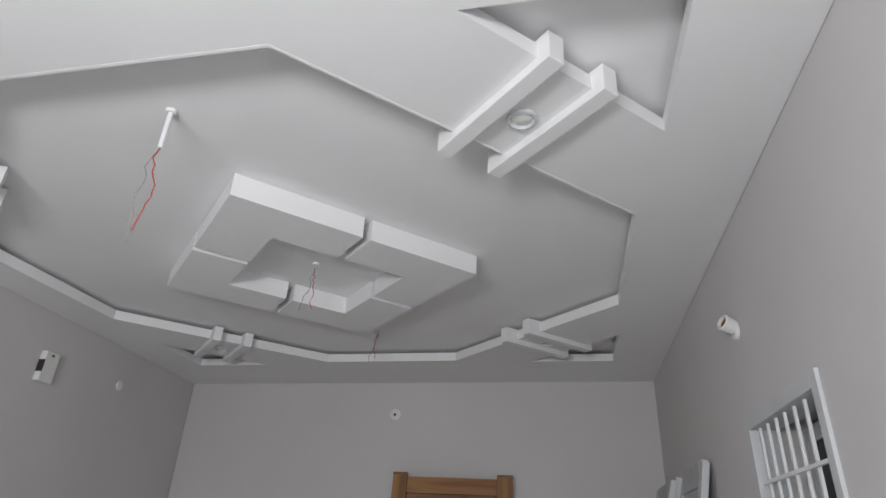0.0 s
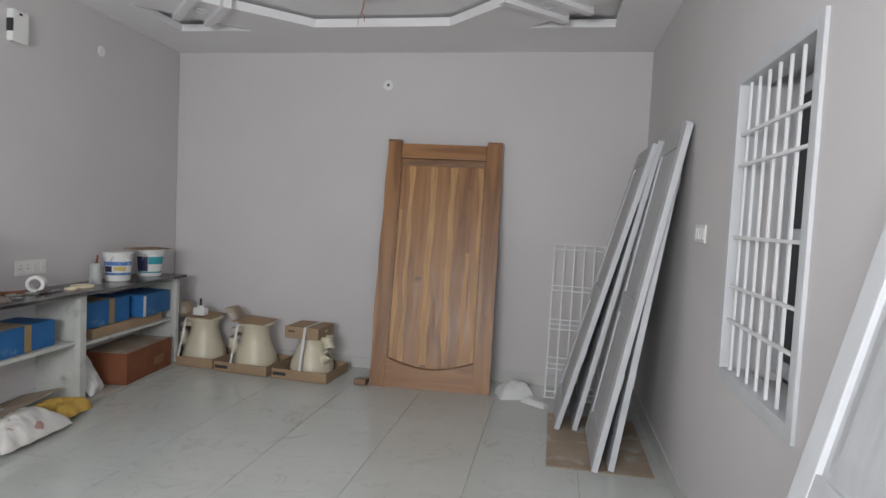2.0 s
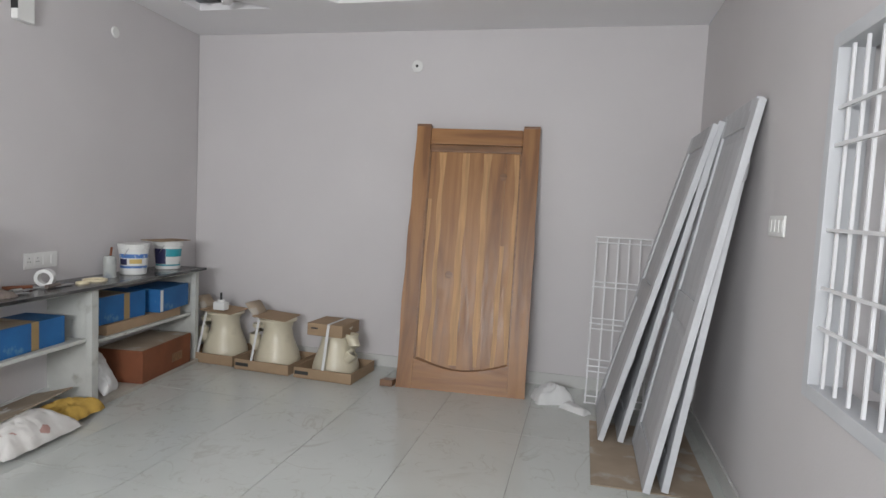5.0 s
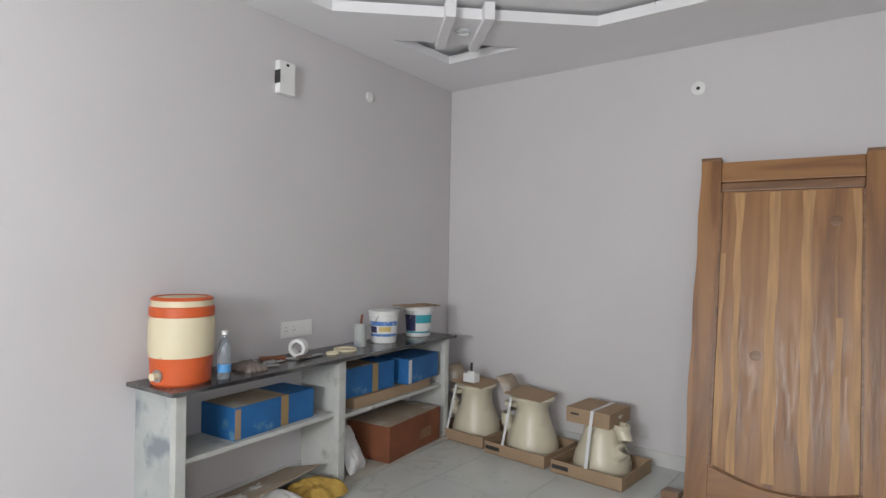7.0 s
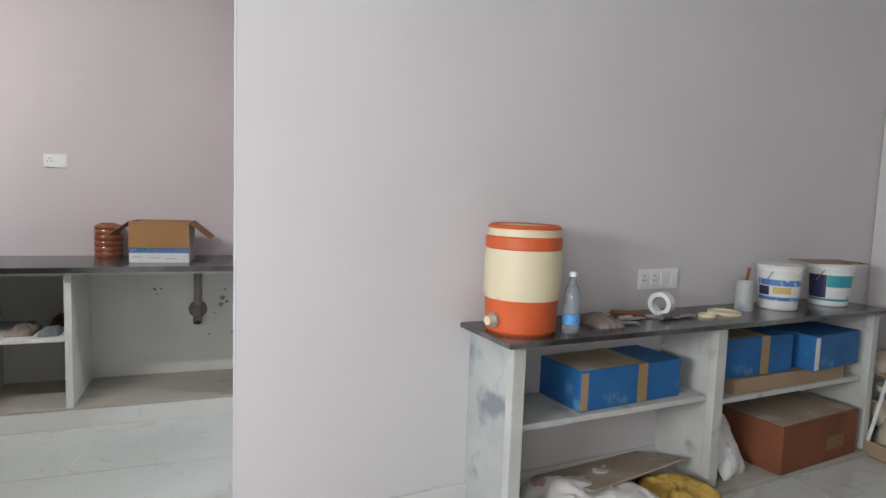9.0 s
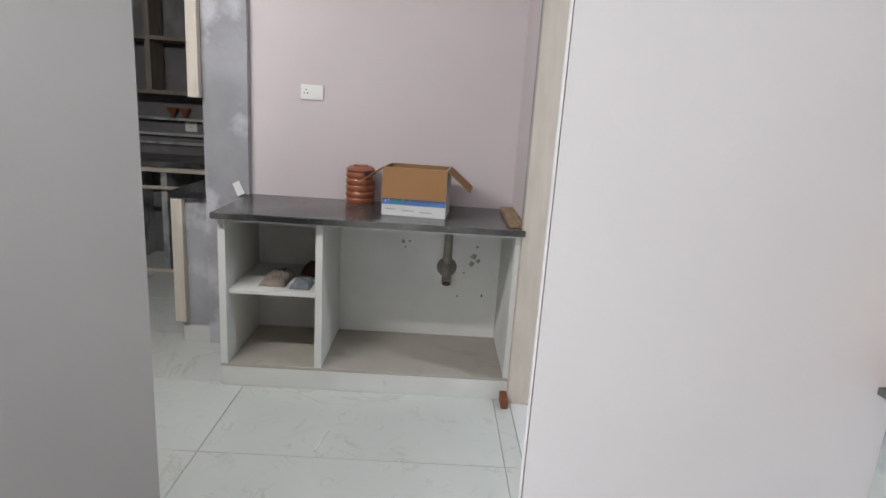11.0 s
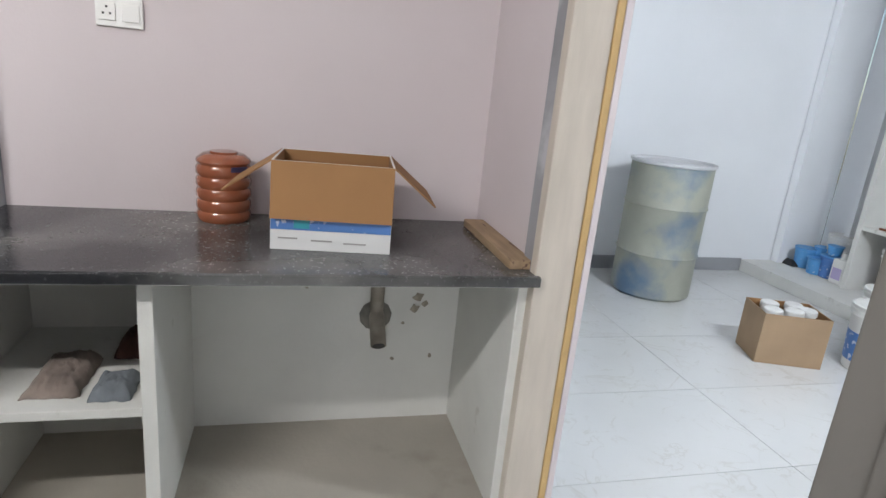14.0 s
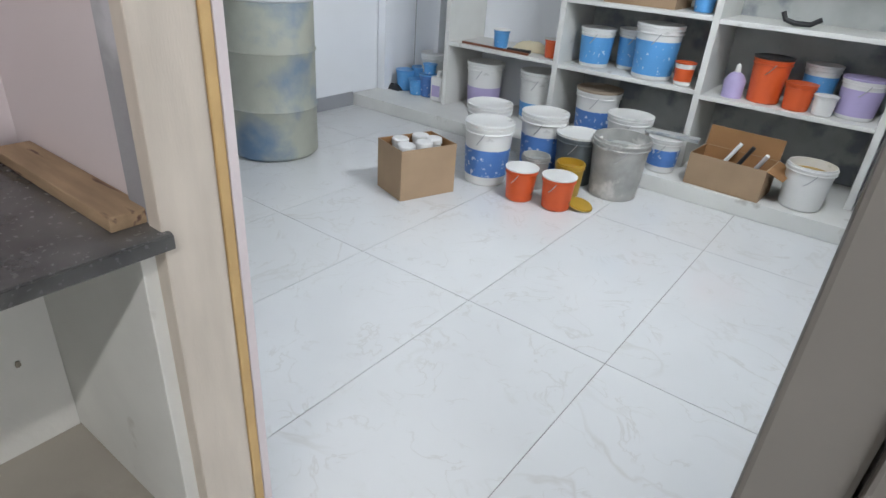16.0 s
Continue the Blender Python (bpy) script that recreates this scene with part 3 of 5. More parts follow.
def teak_door():
    w, h, d = 1.0, 2.09, 0.06
    tilt = math.degrees(math.asin(0.36 / h))
    t = thing("teak_door", "unhung teak panel door with pale sapwood streaks leaning on the wall", "door", pose(-0.80, 5.86, 0.0, -tilt, 0, 4))
    part("stile", wavy_strip(-w / 2, -0.375, 0, d, 0, h, 0.022, 0.0, 3), TEAK, t)
    part("stile", wavy_strip(0.365, w / 2, 0, d, 0, h, 0.0, 0.01, 8), TEAK, t)
    for x0, x1 in ((-0.497, -0.378), (0.368, 0.497)):
        part("stile_horn", bx(x0, x1, 0.002, d - 0.002, h + 0.001, h + 0.022, 0.005), TEAKD, t)
    part("top_rail", bx(-0.374, 0.364, 0.004, d - 0.004, h - 0.14, h - 0.012, 0.006), TEAKH, t)
    part("head_moulding", bx(-0.374, 0.364, 0.012, d - 0.01, h - 0.20, h - 0.142, 0.008), TEAKD, t)
    bm = bmesh.new()
    arch = [(-0.374, 0.0), (0.364, 0.0)] + [(0.364 - 0.738 * k / 16, 0.235 - 0.075 * math.sin(math.pi * k / 16)) for k in range(17)]
    prism(bm, arch, -(d - 0.004), -0.004)
    part("bottom_rail", bm, TEAKH, t, at=pose(0, 0, 0, 90, 0, 0))
    bm = tube([(0.35 - 0.70 * k / 16, 0.012, 0.238 - 0.073 * math.sin(math.pi * k / 16)) for k in range(17)], 0.008, 6)
    part("lower_moulding", bm, TEAKD, t, smooth=50)
    seams = (-0.373, -0.262, -0.075, 0.095, 0.245, 0.363)
    for i, (a, b) in enumerate(zip(seams, seams[1:])):
        part("plank", wavy_strip(a, b - 0.001, 0.018, d - 0.01, 0.14, h - 0.202, 0.0, 0.0, i), TEAK, t)
    for i, (x, half, z1) in enumerate(((-0.262, 0.020, 1.88), (-0.075, 0.028, 1.88), (0.095, 0.024, 1.88), (0.245, 0.017, 1.15), (-0.345, 0.016, 1.5), (0.335, 0.02, 1.88))):
        part("sapwood", wavy_strip(x - half, x + half, 0.0165, 0.03, 0.20, z1, 0.035, 0.035, 20 + 3 * i, 26), TEAKL, t, "pale sapwood streak")
    for x, z in ((0.23, 1.70), (-0.15, 0.9)):
        part("knot", lathe([(0, 0.0012), (0.022, 0.001), (0.03, 0.0)], 14), TEAKD, t, at=pose(x, 0.0175, z, 90, 0, 0))
    for sx in (-0.37, 0.36):
        part("moulding", bx(sx - 0.009, sx + 0.009, 0.004, 0.02, 0.24, h - 0.205, 0.004), TEAKD, t)
    part("skid", bx(-0.62, -0.52, -0.03, 0.12, 0.0, 0.05, 0.004), TEAKD, t)


teak_door()


def wire_grille():
    t = thing("window_grille", "loose white welded bar grille leaning on the wall", "grille", pose(0.13, 5.97, 0.002, -14, 0, -3))
    w, h = 0.43, 1.28
    for i in range(6):
        x = 0.01 + (w - 0.02) * i / 5
        part("upright", tube([(x, 0, 0), (x, 0, h)], 0.007, 6), WHITEMETAL, t)
    for z in (0.01, 0.06, 0.24, 0.28, 0.33, 0.56, 0.6, 0.64, 0.88, 0.92, h - 0.05, h - 0.008):
        part("cross_bar", tube([(0, -0.012, z), (w, -0.012, z)], 0.006, 6), WHITEMETAL, t)


wire_grille()


def primed_leaf(m, w=0.72, h=2.02, group="primed door leaves leaning on the wall", label="grey-white primed panel door leaf leaning against the wall", stile=0.1):
    """Local x along the leaf's width, y through it, z up."""
    t = thing("door_leaf", label, "door leaf", m, group)
    d, s = 0.036, stile
    for x0, x1 in ((0, s), (w - s, w)):
        part("stile", bx(x0, x1, 0, d, 0, h, 0.003), PRIMEDGE, t)
    for z0, z1 in ((0, 0.16), (0.86, 1.0), (h - 0.12, h)):
        part("rail", bx(s, w - s, 0.001, d - 0.001, z0, z1, 0.003), PRIMER, t)
    for z0, z1 in ((0.16, 0.86), (1.0, h - 0.12)):
        bm = bx(s, w - s, 0.012, d - 0.012, z0, z1)
        for side in (0.012, d - 0.012):
            o = -0.008 if side < 0.02 else 0.008
            a = [(s + 0.015, z0 + 0.015), (w - s - 0.015, z0 + 0.015), (w - s - 0.015, z1 - 0.015), (s + 0.015, z1 - 0.015)]
            b = [(s + 0.05, z0 + 0.06), (w - s - 0.05, z0 + 0.06), (w - s - 0.05, z1 - 0.06), (s + 0.05, z1 - 0.06)]
            va = [bm.verts.new((x, side + (0.0004 if o > 0 else -0.0004), z)) for x, z in a]
            vb = [bm.verts.new((x, side + o, z)) for x, z in b]
            for k in range(4):
                bm.faces.new((va[k], va[(k + 1) % 4], vb[(k + 1) % 4], vb[k]))
            bm.faces.new(vb)
        bmesh.ops.recalc_face_normals(bm, faces=bm.faces[:])
        part("raised_panel", bm, PRIMER, t)
    for z in (0.5, 1.62):
        part("hinge", bx(-0.004, 0.05, -0.003, 0.0, z, z + 0.09), STEEL, t)
    return t


for bxx, by, lean in ((0.25, 5.22, 15.0), (0.37, 5.24, 12.5), (0.46, 4.58, 11.0), (0.555, 4.62, 8.3)):
    primed_leaf(pose(bxx, by, 0.012, 0, lean, 0) @ pose(0, 0, 0, 0, 0, 90))
for sx, lean in ((0.437, 13.3), (0.492, 12.0)):
    primed_leaf(pose(sx, 2.0, 0.012, 0, lean, 0) @ pose(0, 0, 0, 0, 0, 90), w=0.405, h=1.92, group="narrow primed leaves by the entrance", label="narrow grey-white primed panel shutter leaning by the entrance", stile=0.066)
single("cardboard_sheet", bx(0.17, 0.78, 4.62, 5.6, 0.0012, 0.007), CARDD, "flattened brown cardboard sheet under the door leaves", "cardboard")
single("crumpled_paper", cloth(0.28, 0.2, 0.16, 3), WPAPER, "crumpled white paper scrap by the skirting", "paper", pose(-0.1, 5.95, 0, 0, 0, 20), smooth=60)
single("paper_scrap", cloth(0.22, 0.09, 0.06, 9, 10), WPAPER, "crumpled white paper scrap on the floor", "paper", pose(0.07, 5.78, 0, 0, 0, -35), smooth=60)
t = thing("doormat", "worn brown cloth doormat with a frayed yellow border", "doormat", pose(0.545, 2.93, 0.001, 0, 0, 19))
part("border", cloth(0.46, 0.62, 0.016, 20, 30, 0.6), MATEDGE, t, "frayed yellow border", smooth=60)
part("cloth", cloth(0.38, 0.53, 0.05, 23, 34, 0.35), MATCLOTH, t, at=pose(0.0, 0, 0.006), smooth=60)


def bucket(name, label, at, r=0.13, h=0.27, body=BUCKET, band=None, lid=True, group="", band_z=(0.2, 0.75), handle=True, lidmat=None, arc=(-150, 150), fill=None):
    t = thing(name, label, "bucket", at, group)
    k = 0.86
    out = [(0.0, 0.003), (r * k - 0.006, 0.0), (r * k, 0.006), (r * 0.985, h * 0.84), (r * 1.05, h * 0.85), (r * 1.05, h * 0.87), (r, h * 0.875), (r, h * 0.92), (r * 1.05, h * 0.925), (r * 1.05, h * 0.955), (r, h * 0.96), (r, h)]
    inner = [(r - 0.006, h), (r * 0.97, h * 0.8), (r * k - 0.008, 0.012), (0, 0.012)]
    part("body", lathe(out + inner), body, t, smooth=35)
    if lid:
        part("lid", lathe([(r - 0.008, h * 0.99), (r + 0.006, h * 0.965), (r + 0.008, h * 1.01), (r - 0.004, h * 1.02), (r - 0.016, h * 1.0), (0, h * 1.0)]), lidmat or BUCKET, t, smooth=35)
    elif fill:
        part("paint", lathe([(r * 0.955, h * 0.8), (0, h * 0.8)]), fill, t)
    if band:
        z0, z1 = h * band_z[0], h * band_z[1]
        rr = lambda z: r * (k + (0.985 - k) * z / (h * 0.84)) + 0.0015
        part("label_band", lathe([(rr(z0) - 0.003, z0), (rr(z0), z0), (rr(z1), z1), (rr(z1) - 0.003, z1)], 24, arc=arc), band, t, smooth=40)
    if handle:
        pts = [(r * 1.06 * math.cos(a), -0.02 - r * 0.5 * math.sin(a), h * 0.88 - r * 0.85 * math.sin(a)) for a in [math.pi * i / 12 for i in range(13)]]
        part("handle", tube(pts, 0.0028, 6), STEEL, t)
    return t


# low shelf along the left wall, in its own frame: x out of the wall, y along it
SH = pose(-3.245, 3.50, 0, 0, 0, SKEW)
SHL, SHD, SHZ = 2.40, 0.36, 0.80


def on_shelf(x, y, z=SHZ, rz=0):
    return SH @ pose(x, y, z, 0, 0, rz)


def low_shelf():
    t = thing("low_shelf", "white painted masonry shelf unit with worn end panel", "shelf", SH)
    part("end_panel", bx(0.005, SHD - 0.055, 0.05, 0.085, 0.0, SHZ - 0.035), SLABWORN, t, "scuffed grey end panel")
    part("front_post", bx(SHD - 0.055, SHD - 0.01, 0.045, 0.10, 0.0, SHZ - 0.035, 0.004), SHELFPAINT, t)
    part("middle_panel", bx(0.005, SHD - 0.055, 1.14, 1.175, 0.03, SHZ - 0.035), SHELFPAINT, t)
    part("front_post", bx(SHD - 0.055, SHD - 0.01, 1.12, 1.18, 0.03, SHZ - 0.035, 0.004), SHELFPAINT, t)
    part("far_panel", bx(0.005, SHD - 0.05, SHL - 0.085, SHL - 0.05, 0.03, SHZ - 0.035), SHELFPAINT, t)
    part("front_post", bx(SHD - 0.05, SHD - 0.01, SHL - 0.10, SHL - 0.05, 0.03, SHZ - 0.035, 0.004), SHELFPAINT, t)
    part("shelf_board", bx(0.005, SHD - 0.05, 0.10, 1.12, 0.43, 0.455, 0.003), SHELFPAINT, t)
    part("shelf_board", bx(0.005, SHD - 0.05, 1.18, SHL - 0.10, 0.40, 0.425, 0.003), SHELFPAINT, t)
    part("base_slab", bx(0.005, SHD + 0.02, 0.102, SHL - 0.05, 0.0008, 0.03, 0.003), DUSTY, t)
    part("under_board", bx(0.005, SHD - 0.012, 0.04, SHL - 0.03, SHZ - 0.034, SHZ - 0.022), SHELFPAINT, t)
    top = single("shelf_top", bx(0.004, SHD + 0.03, 0.0, SHL, SHZ - 0.021, SHZ, 0.004), GRANITE, "dusty black granite slab on the low shelf", "worktop", SH)


low_shelf()


def water_jug():
    r = 0.143
    t = thing("water_jug", "orange and cream insulated water jug with tap", "water jug", on_shelf(0.20, 0.165, SHZ, 12))
    part("base", lathe([(0, 0.0), (r * 0.9, 0.0), (r * 0.97, 0.012), (r, 0.12), (r + 0.004, 0.135)], 36), ORANGE, t, smooth=35)
    part("body", lathe([(r + 0.004, 0.135), (r + 0.008, 0.16), (r + 0.008, 0.30), (r + 0.002, 0.325)], 36), CREAM, t, smooth=35)
    part("collar", lathe([(r + 0.002, 0.325), (r + 0.006, 0.33), (r + 0.006, 0.37), (r - 0.002, 0.375)], 36), ORANGE, t, smooth=35)
    lid = part("lid", lathe([(r - 0.002, 0.375), (r - 0.004, 0.405), (r - 0.03, 0.415), (0, 0.418)], 36), CREAM, t, smooth=35)
    part("lid_rim", lathe([(r - 0.002, 0.403), (r + 0.001, 0.41), (r - 0.012, 0.42), (r - 0.03, 0.416)], 36), ORANGE, lid, smooth=35)
    part("spout_lip", bx(-0.03, 0.03, r - 0.01, r + 0.03, 0.35, 0.39, 0.008), ORANGE, t)
    tap = part("tap", tube([(0, -r + 0.01, 0.055), (0, -r - 0.035, 0.055)], 0.018, 12), CREAM, t, "dull metal tap", smooth=40)
    part("tap_nut", tube([(0, -r + 0.004, 0.055), (0, -r - 0.006, 0.055)], 0.03, 14), STEEL, tap, smooth=40)


water_jug()


def bottle():
    t = thing("water_bottle", "small clear plastic water bottle with blue label", "bottle", on_shelf(0.30, 0.335))
    part("body", lathe([(0, 0.004), (0.028, 0.0), (0.033, 0.01), (0.033, 0.06), (0.030, 0.07), (0.033, 0.08), (0.033, 0.14), (0.024, 0.185), (0.013, 0.205), (0.013, 0.225)], 24), CLEAR, t, smooth=40)
    part("cap", lathe([(0.015, 0.222), (0.015, 0.24), (0, 0.242)], 16), PLASTIC, t, smooth=40)
    part("label_band", lathe([(0.033, 0.035), (0.0342, 0.036), (0.0342, 0.075), (0.033, 0.076)], 24), LBLUE, t, smooth=40)


bottle()
# tools and rolls on the granite
t = thing("tape_roll", "roll of pale masking tape on the shelf", "tape", on_shelf(0.14, 0.98, SHZ + 0.055, 20) @ pose(0, 0, 0, 90, 0, 0))
part("roll", lathe([(0.035, -0.025), (0.055, -0.025), (0.055, 0.025), (0.035, 0.025), (0.035, -0.025)], 28), PLASTIC, t, smooth=35)
for i, (x, y, a, l, m) in enumerate(((0.24, 0.62, 70, 0.2, BLACK), (0.2, 0.74, 100, 0.16, OLDMETAL), (0.1, 0.66, 120, 0.14, BLACK), (0.16, 0.86, 60, 0.3, REDBOX), (0.22, 1.0, 95, 0.22, RAG))):
    t = thing("hand_tool", "dusty hand tool lying on the granite shelf", "tool", on_shelf(x, y, SHZ, a), "tools on the shelf")
    part("handle", tube([(-l / 2, 0, 0.016), (0.0, 0, 0.014)], 0.013, 10), m, t, smooth=40)
    part("blade", bx(0.0, l / 2, -0.018, 0.018, 0.006, 0.012, 0.002), STEEL, t)
single("rag", cloth(0.2, 0.13, 0.05, 31), RAG, "crumpled dirty rag on the shelf", "rag", on_shelf(0.2, 0.56, SHZ), smooth=60)
for x, y, r in ((0.2, 1.33, 0.075), (0.23, 1.18, 0.04)):
    single("tin_lid", lathe([(0, 0.006), (r * 0.8, 0.006), (r * 0.86, 0.014), (r, 0.012), (r, 0.0), (0, 0.0)], 28), CREAM, "cream tin lid lying on the shelf", "lid", on_shelf(x, y), "tin lids", smooth=35)
t = thing("brush_tin", "small tin of thinner with a brush in it", "tin", on_shelf(0.16, 1.52))
part("body", lathe([(0, 0.002), (0.042, 0.0), (0.042, 0.13), (0.034, 0.15), (0.02, 0.155)], 20), SLABWORN, t, smooth=35)
part("brush", tube([(0.005, 0, 0.15), (0.012, 0.004, 0.215)], 0.008, 8), REDBOX, t)
t = bucket("paint_pail", "white paint pail with blue and yellow label", on_shelf(0.17, 1.76, SHZ, -60), 0.105, 0.225, BUCKET, None, group="pails on the shelf")
for z0, z1, a0, a1, m in ((0.125, 0.155, -60, 75, BLUELAB), (0.05, 0.068, -60, 75, BLUELAB), (0.085, 0.118, -10, 40, OCHRELAB), (0.075, 0.12, -55, -20, NAVYLAB), (0.128, 0.14, 90, 130, NAVYLAB)):
    rr = 0.105 * (0.86 + 0.125 * z0 / 0.189) + 0.0012
    part("label_patch", lathe([(rr - 0.003, z0), (rr, z0), (rr + 0.0008 + (z1 - z0) * 0.07, z1), (rr - 0.002, z1)], 14, arc=(a0, a1)), m, t, smooth=40)
t = bucket("paint_pail", "white pail with navy and teal label and a board on top", on_shelf(0.17, 2.18, SHZ, -60), 0.11, 0.225, BUCKET, NAVYLAB, lid=True, group="pails on the shelf", arc=(-60, -5))
part("label_patch", lathe([(0.099, 0.105), (0.1055, 0.105), (0.110, 0.168), (0.103, 0.168)], 20, arc=(-4, 75)), TEALLAB, t, smooth=40)
part("label_patch", lathe([(0.094, 0.03), (0.0985, 0.03), (0.0995, 0.042), (0.095, 0.042)], 20, arc=(-60, 75)), TEALLAB, t, smooth=40)
single("thin_board", bx(-0.17, 0.15, -0.1, 0.1, 0, 0.006, 0.002), OLDPLANK, "thin board lying across a pail", "board", on_shelf(0.17, 2.17, SHZ + 0.231, 75))


def carton(name, label, at, x, y, h, mat, band=True, group="cartons on the shelf", patch=None):
    t = thing(name, label, "carton", at, group)
    part("box", bx(-x / 2, x / 2, -y / 2, y / 2, 0, h, 0.005), mat, t)
    if band:
        part("tape", bx(-x / 2 - 0.0012, x / 2 + 0.0012, y * 0.05, y * 0.05 + 0.055, 0.002, h + 0.0015), TAPE, t)
        part("dust", bx(-x / 2 + 0.01, x / 2 - 0.01, -y / 2 + 0.01, y * 0.04, h + 0.0002, h + 0.002), CARDD, t, "dusty top")
    if patch:
        part("torn_patch", bx(x / 2 - 0.002, x / 2 + 0.0015, -y / 2 + 0.004, -y / 2 + 0.04, 0.006, h - 0.008), patch, t)
    return t


carton("blue_carton", "dusty blue carton sealed with brown tape", on_shelf(0.14, 0.70, 0.456, 2), 0.27, 0.58, 0.17, BLUEBOX, patch=CARD)
carton("blue_carton", "dusty blue carton sealed with brown tape", on_shelf(0.14, 1.50, 0.50, -2), 0.27, 0.5, 0.19, BLUEBOX)
carton("blue_carton", "small blue carton with white marks", on_shelf(0.19, 2.04, 0.50, 4), 0.27, 0.42, 0.18, BLUEBOX, False, patch=WPAPER)
carton("brown_carton", "brown cardboard carton on the shelf board", on_shelf(0.16, 1.75, 0.426, 0), 0.27, 0.85, 0.072, CARD, False)
t = carton("red_carton", "large dusty red-brown carton on the base slab", on_shelf(0.20, 1.88, 0.031, 3), 0.36, 0.66, 0.24, REDBOX, False)
part("dust", bx(-0.17, 0.17, -0.32, 0.32, 0.2405, 0.243), CARDD, t, "dusty top")
part("handle_slot", bx(0.178, 0.1815, 0.05, 0.2, 0.06, 0.13), TEAKD, t)
single("white_sheet", cloth(0.30, 0.19, 0.07, 12, 22), WPAPER, "crumpled white plastic sheet beside the red carton", "sheet", on_shelf(0.235, 1.34, 0.155) @ pose(0, 0, 0, 0, 62, 12), smooth=60)
single("sack", cloth(0.5, 0.5, 0.16, 5, 40), SACK, "crumpled white woven sack with red print on the floor", "sack", on_shelf(0.32, 0.52, 0.031), smooth=60)
single("yellow_cloth", cloth(0.26, 0.3, 0.11, 7, 36), YCLOTH, "crumpled yellow cloth on the floor", "cloth", on_shelf(0.36, 0.92, 0.031), smooth=60)
single("brown_sheet", bx(-0.2, 0.2, -0.3, 0.3, 0, 0.01, 0.003), CARDD, "brown cardboard sheet propped behind the sack", "cardboard", on_shelf(0.13, 0.72, 0.10) @ pose(0, 0, 0, 0, -14, 8))
single("grey_board", bx(-0.14, 0.14, -0.12, 0.12, 0, 0.012, 0.003), SLABWORN, "grey board scrap on the base slab", "board", on_shelf(0.18, 0.98, 0.0312))


# ---- toilets in cartons along the back wall ----
def toilet_pan(m, cover, group="boxed ceramic pans"):
    t = thing("toilet_pan", "cream ceramic toilet pan upside down in a cardboard tray" if cover else "cream ceramic toilet pan standing in a cardboard tray", "toilet", m, group)
    part("tray_floor", bx(-0.25, 0.25, 0, 0.46, 0.0008, 0.008), CARD, t)
    for a in ((-0.25, 0.25, 0, 0.008), (-0.25, 0.25, 0.452, 0.46), (-0.25, -0.242, 0.008, 0.452), (0.242, 0.25, 0.008, 0.452)):
        part("tray_side", bx(a[0], a[1], a[2], a[3], 0.001, 0.085), CARD, t)
    part("print", bx(-0.24, -0.12, -0.0015, 0.0, 0.03, 0.058), SOCKET, t)
    bm = bmesh.new()
    secs = [(0.0, 0.185, 0.205), (0.05, 0.192, 0.205), (0.11, 0.178, 0.19), (0.17, 0.153, 0.168), (0.24, 0.126, 0.142), (0.31, 0.114, 0.13), (0.36, 0.124, 0.142), (0.385, 0.13, 0.15), (0.395, 0.12, 0.14)]
    rings = []
    for z, a, b in secs:
        rings.append([bm.verts.new((a * math.cos(k * math.pi / 12), 0.24 + b * math.sin(k * math.pi / 12) * (1.0 if math.sin(k * math.pi / 12) > 0 else 0.9), z + 0.012)) for k in range(24)])
    for p, q in zip(rings, rings[1:]):
        for k in range(24):
            bm.faces.new((p[k], p[(k + 1) % 24], q[(k + 1) % 24], q[k]))
    bm.faces.new(rings[0][::-1])
    bm.faces.new(rings[-1])
    part("bowl", bm, CERAMIC, t, smooth=60)
    s = 1 if cover else -1
    trap = part("trap", tube([(s * 0.07, 0.2, 0.13), (s * 0.13, 0.18, 0.15), (s * 0.175, 0.18, 0.20), (s * 0.185, 0.19, 0.26), (s * 0.16, 0.2, 0.31), (s * 0.15, 0.2, 0.335)], 0.047, 14), CERAMIC, t, smooth=60)
    part("trap_collar", lathe([(0.045, 0), (0.058, 0.0), (0.058, 0.03), (0.042, 0.03), (0.042, 0)], 20), CERAMIC, trap, at=pose(s * 0.15, 0.2, 0.325), smooth=40)
    if cover:
        part("cardboard_cap", bx(-0.185, 0.125, 0.08, 0.40, 0.335, 0.435, 0.006), CARD, t)
        part("print", bx(-0.15, -0.09, 0.0785, 0.0798, 0.39, 0.402), SOCKET, t)
        part("strap", bx(-0.005, 0.018, 0.078, 0.40, 0.436, 0.438), WPAPER, t)
        part("strap_front", bx(-0.005, 0.018, -0.003, -0.0018, 0.0, 0.36), WPAPER, t, at=pose(0, -0.002, 0.085, -13, 0, 0))
    else:
        part("rim_flange", lathe([(0.10, 0.0), (0.155, 0.0), (0.16, 0.012), (0.15, 0.022), (0.10, 0.022)], 24), CERAMIC, t, at=pose(0, 0.24, 0.39), smooth=40)
        part("torn_flap", bx(-0.15, 0.15, 0.10, 0.38, 0, 0.006), CARD, t, at=pose(0, 0, 0.415, 2, 4, 4))
        part("strap_front", bx(-0.1, -0.08, -0.003, -0.0018, 0.0, 0.34), WPAPER, t, at=pose(0, -0.002, 0.085, -17, 0, 0))
        part("raised_flap", cloth(0.15, 0.2, 0.05, 44, 8, 0.3), CARDD, t, "curled cardboard flap", at=pose(-0.2, 0.22, 0.47, 0, 52, 0), smooth=50)
    return t


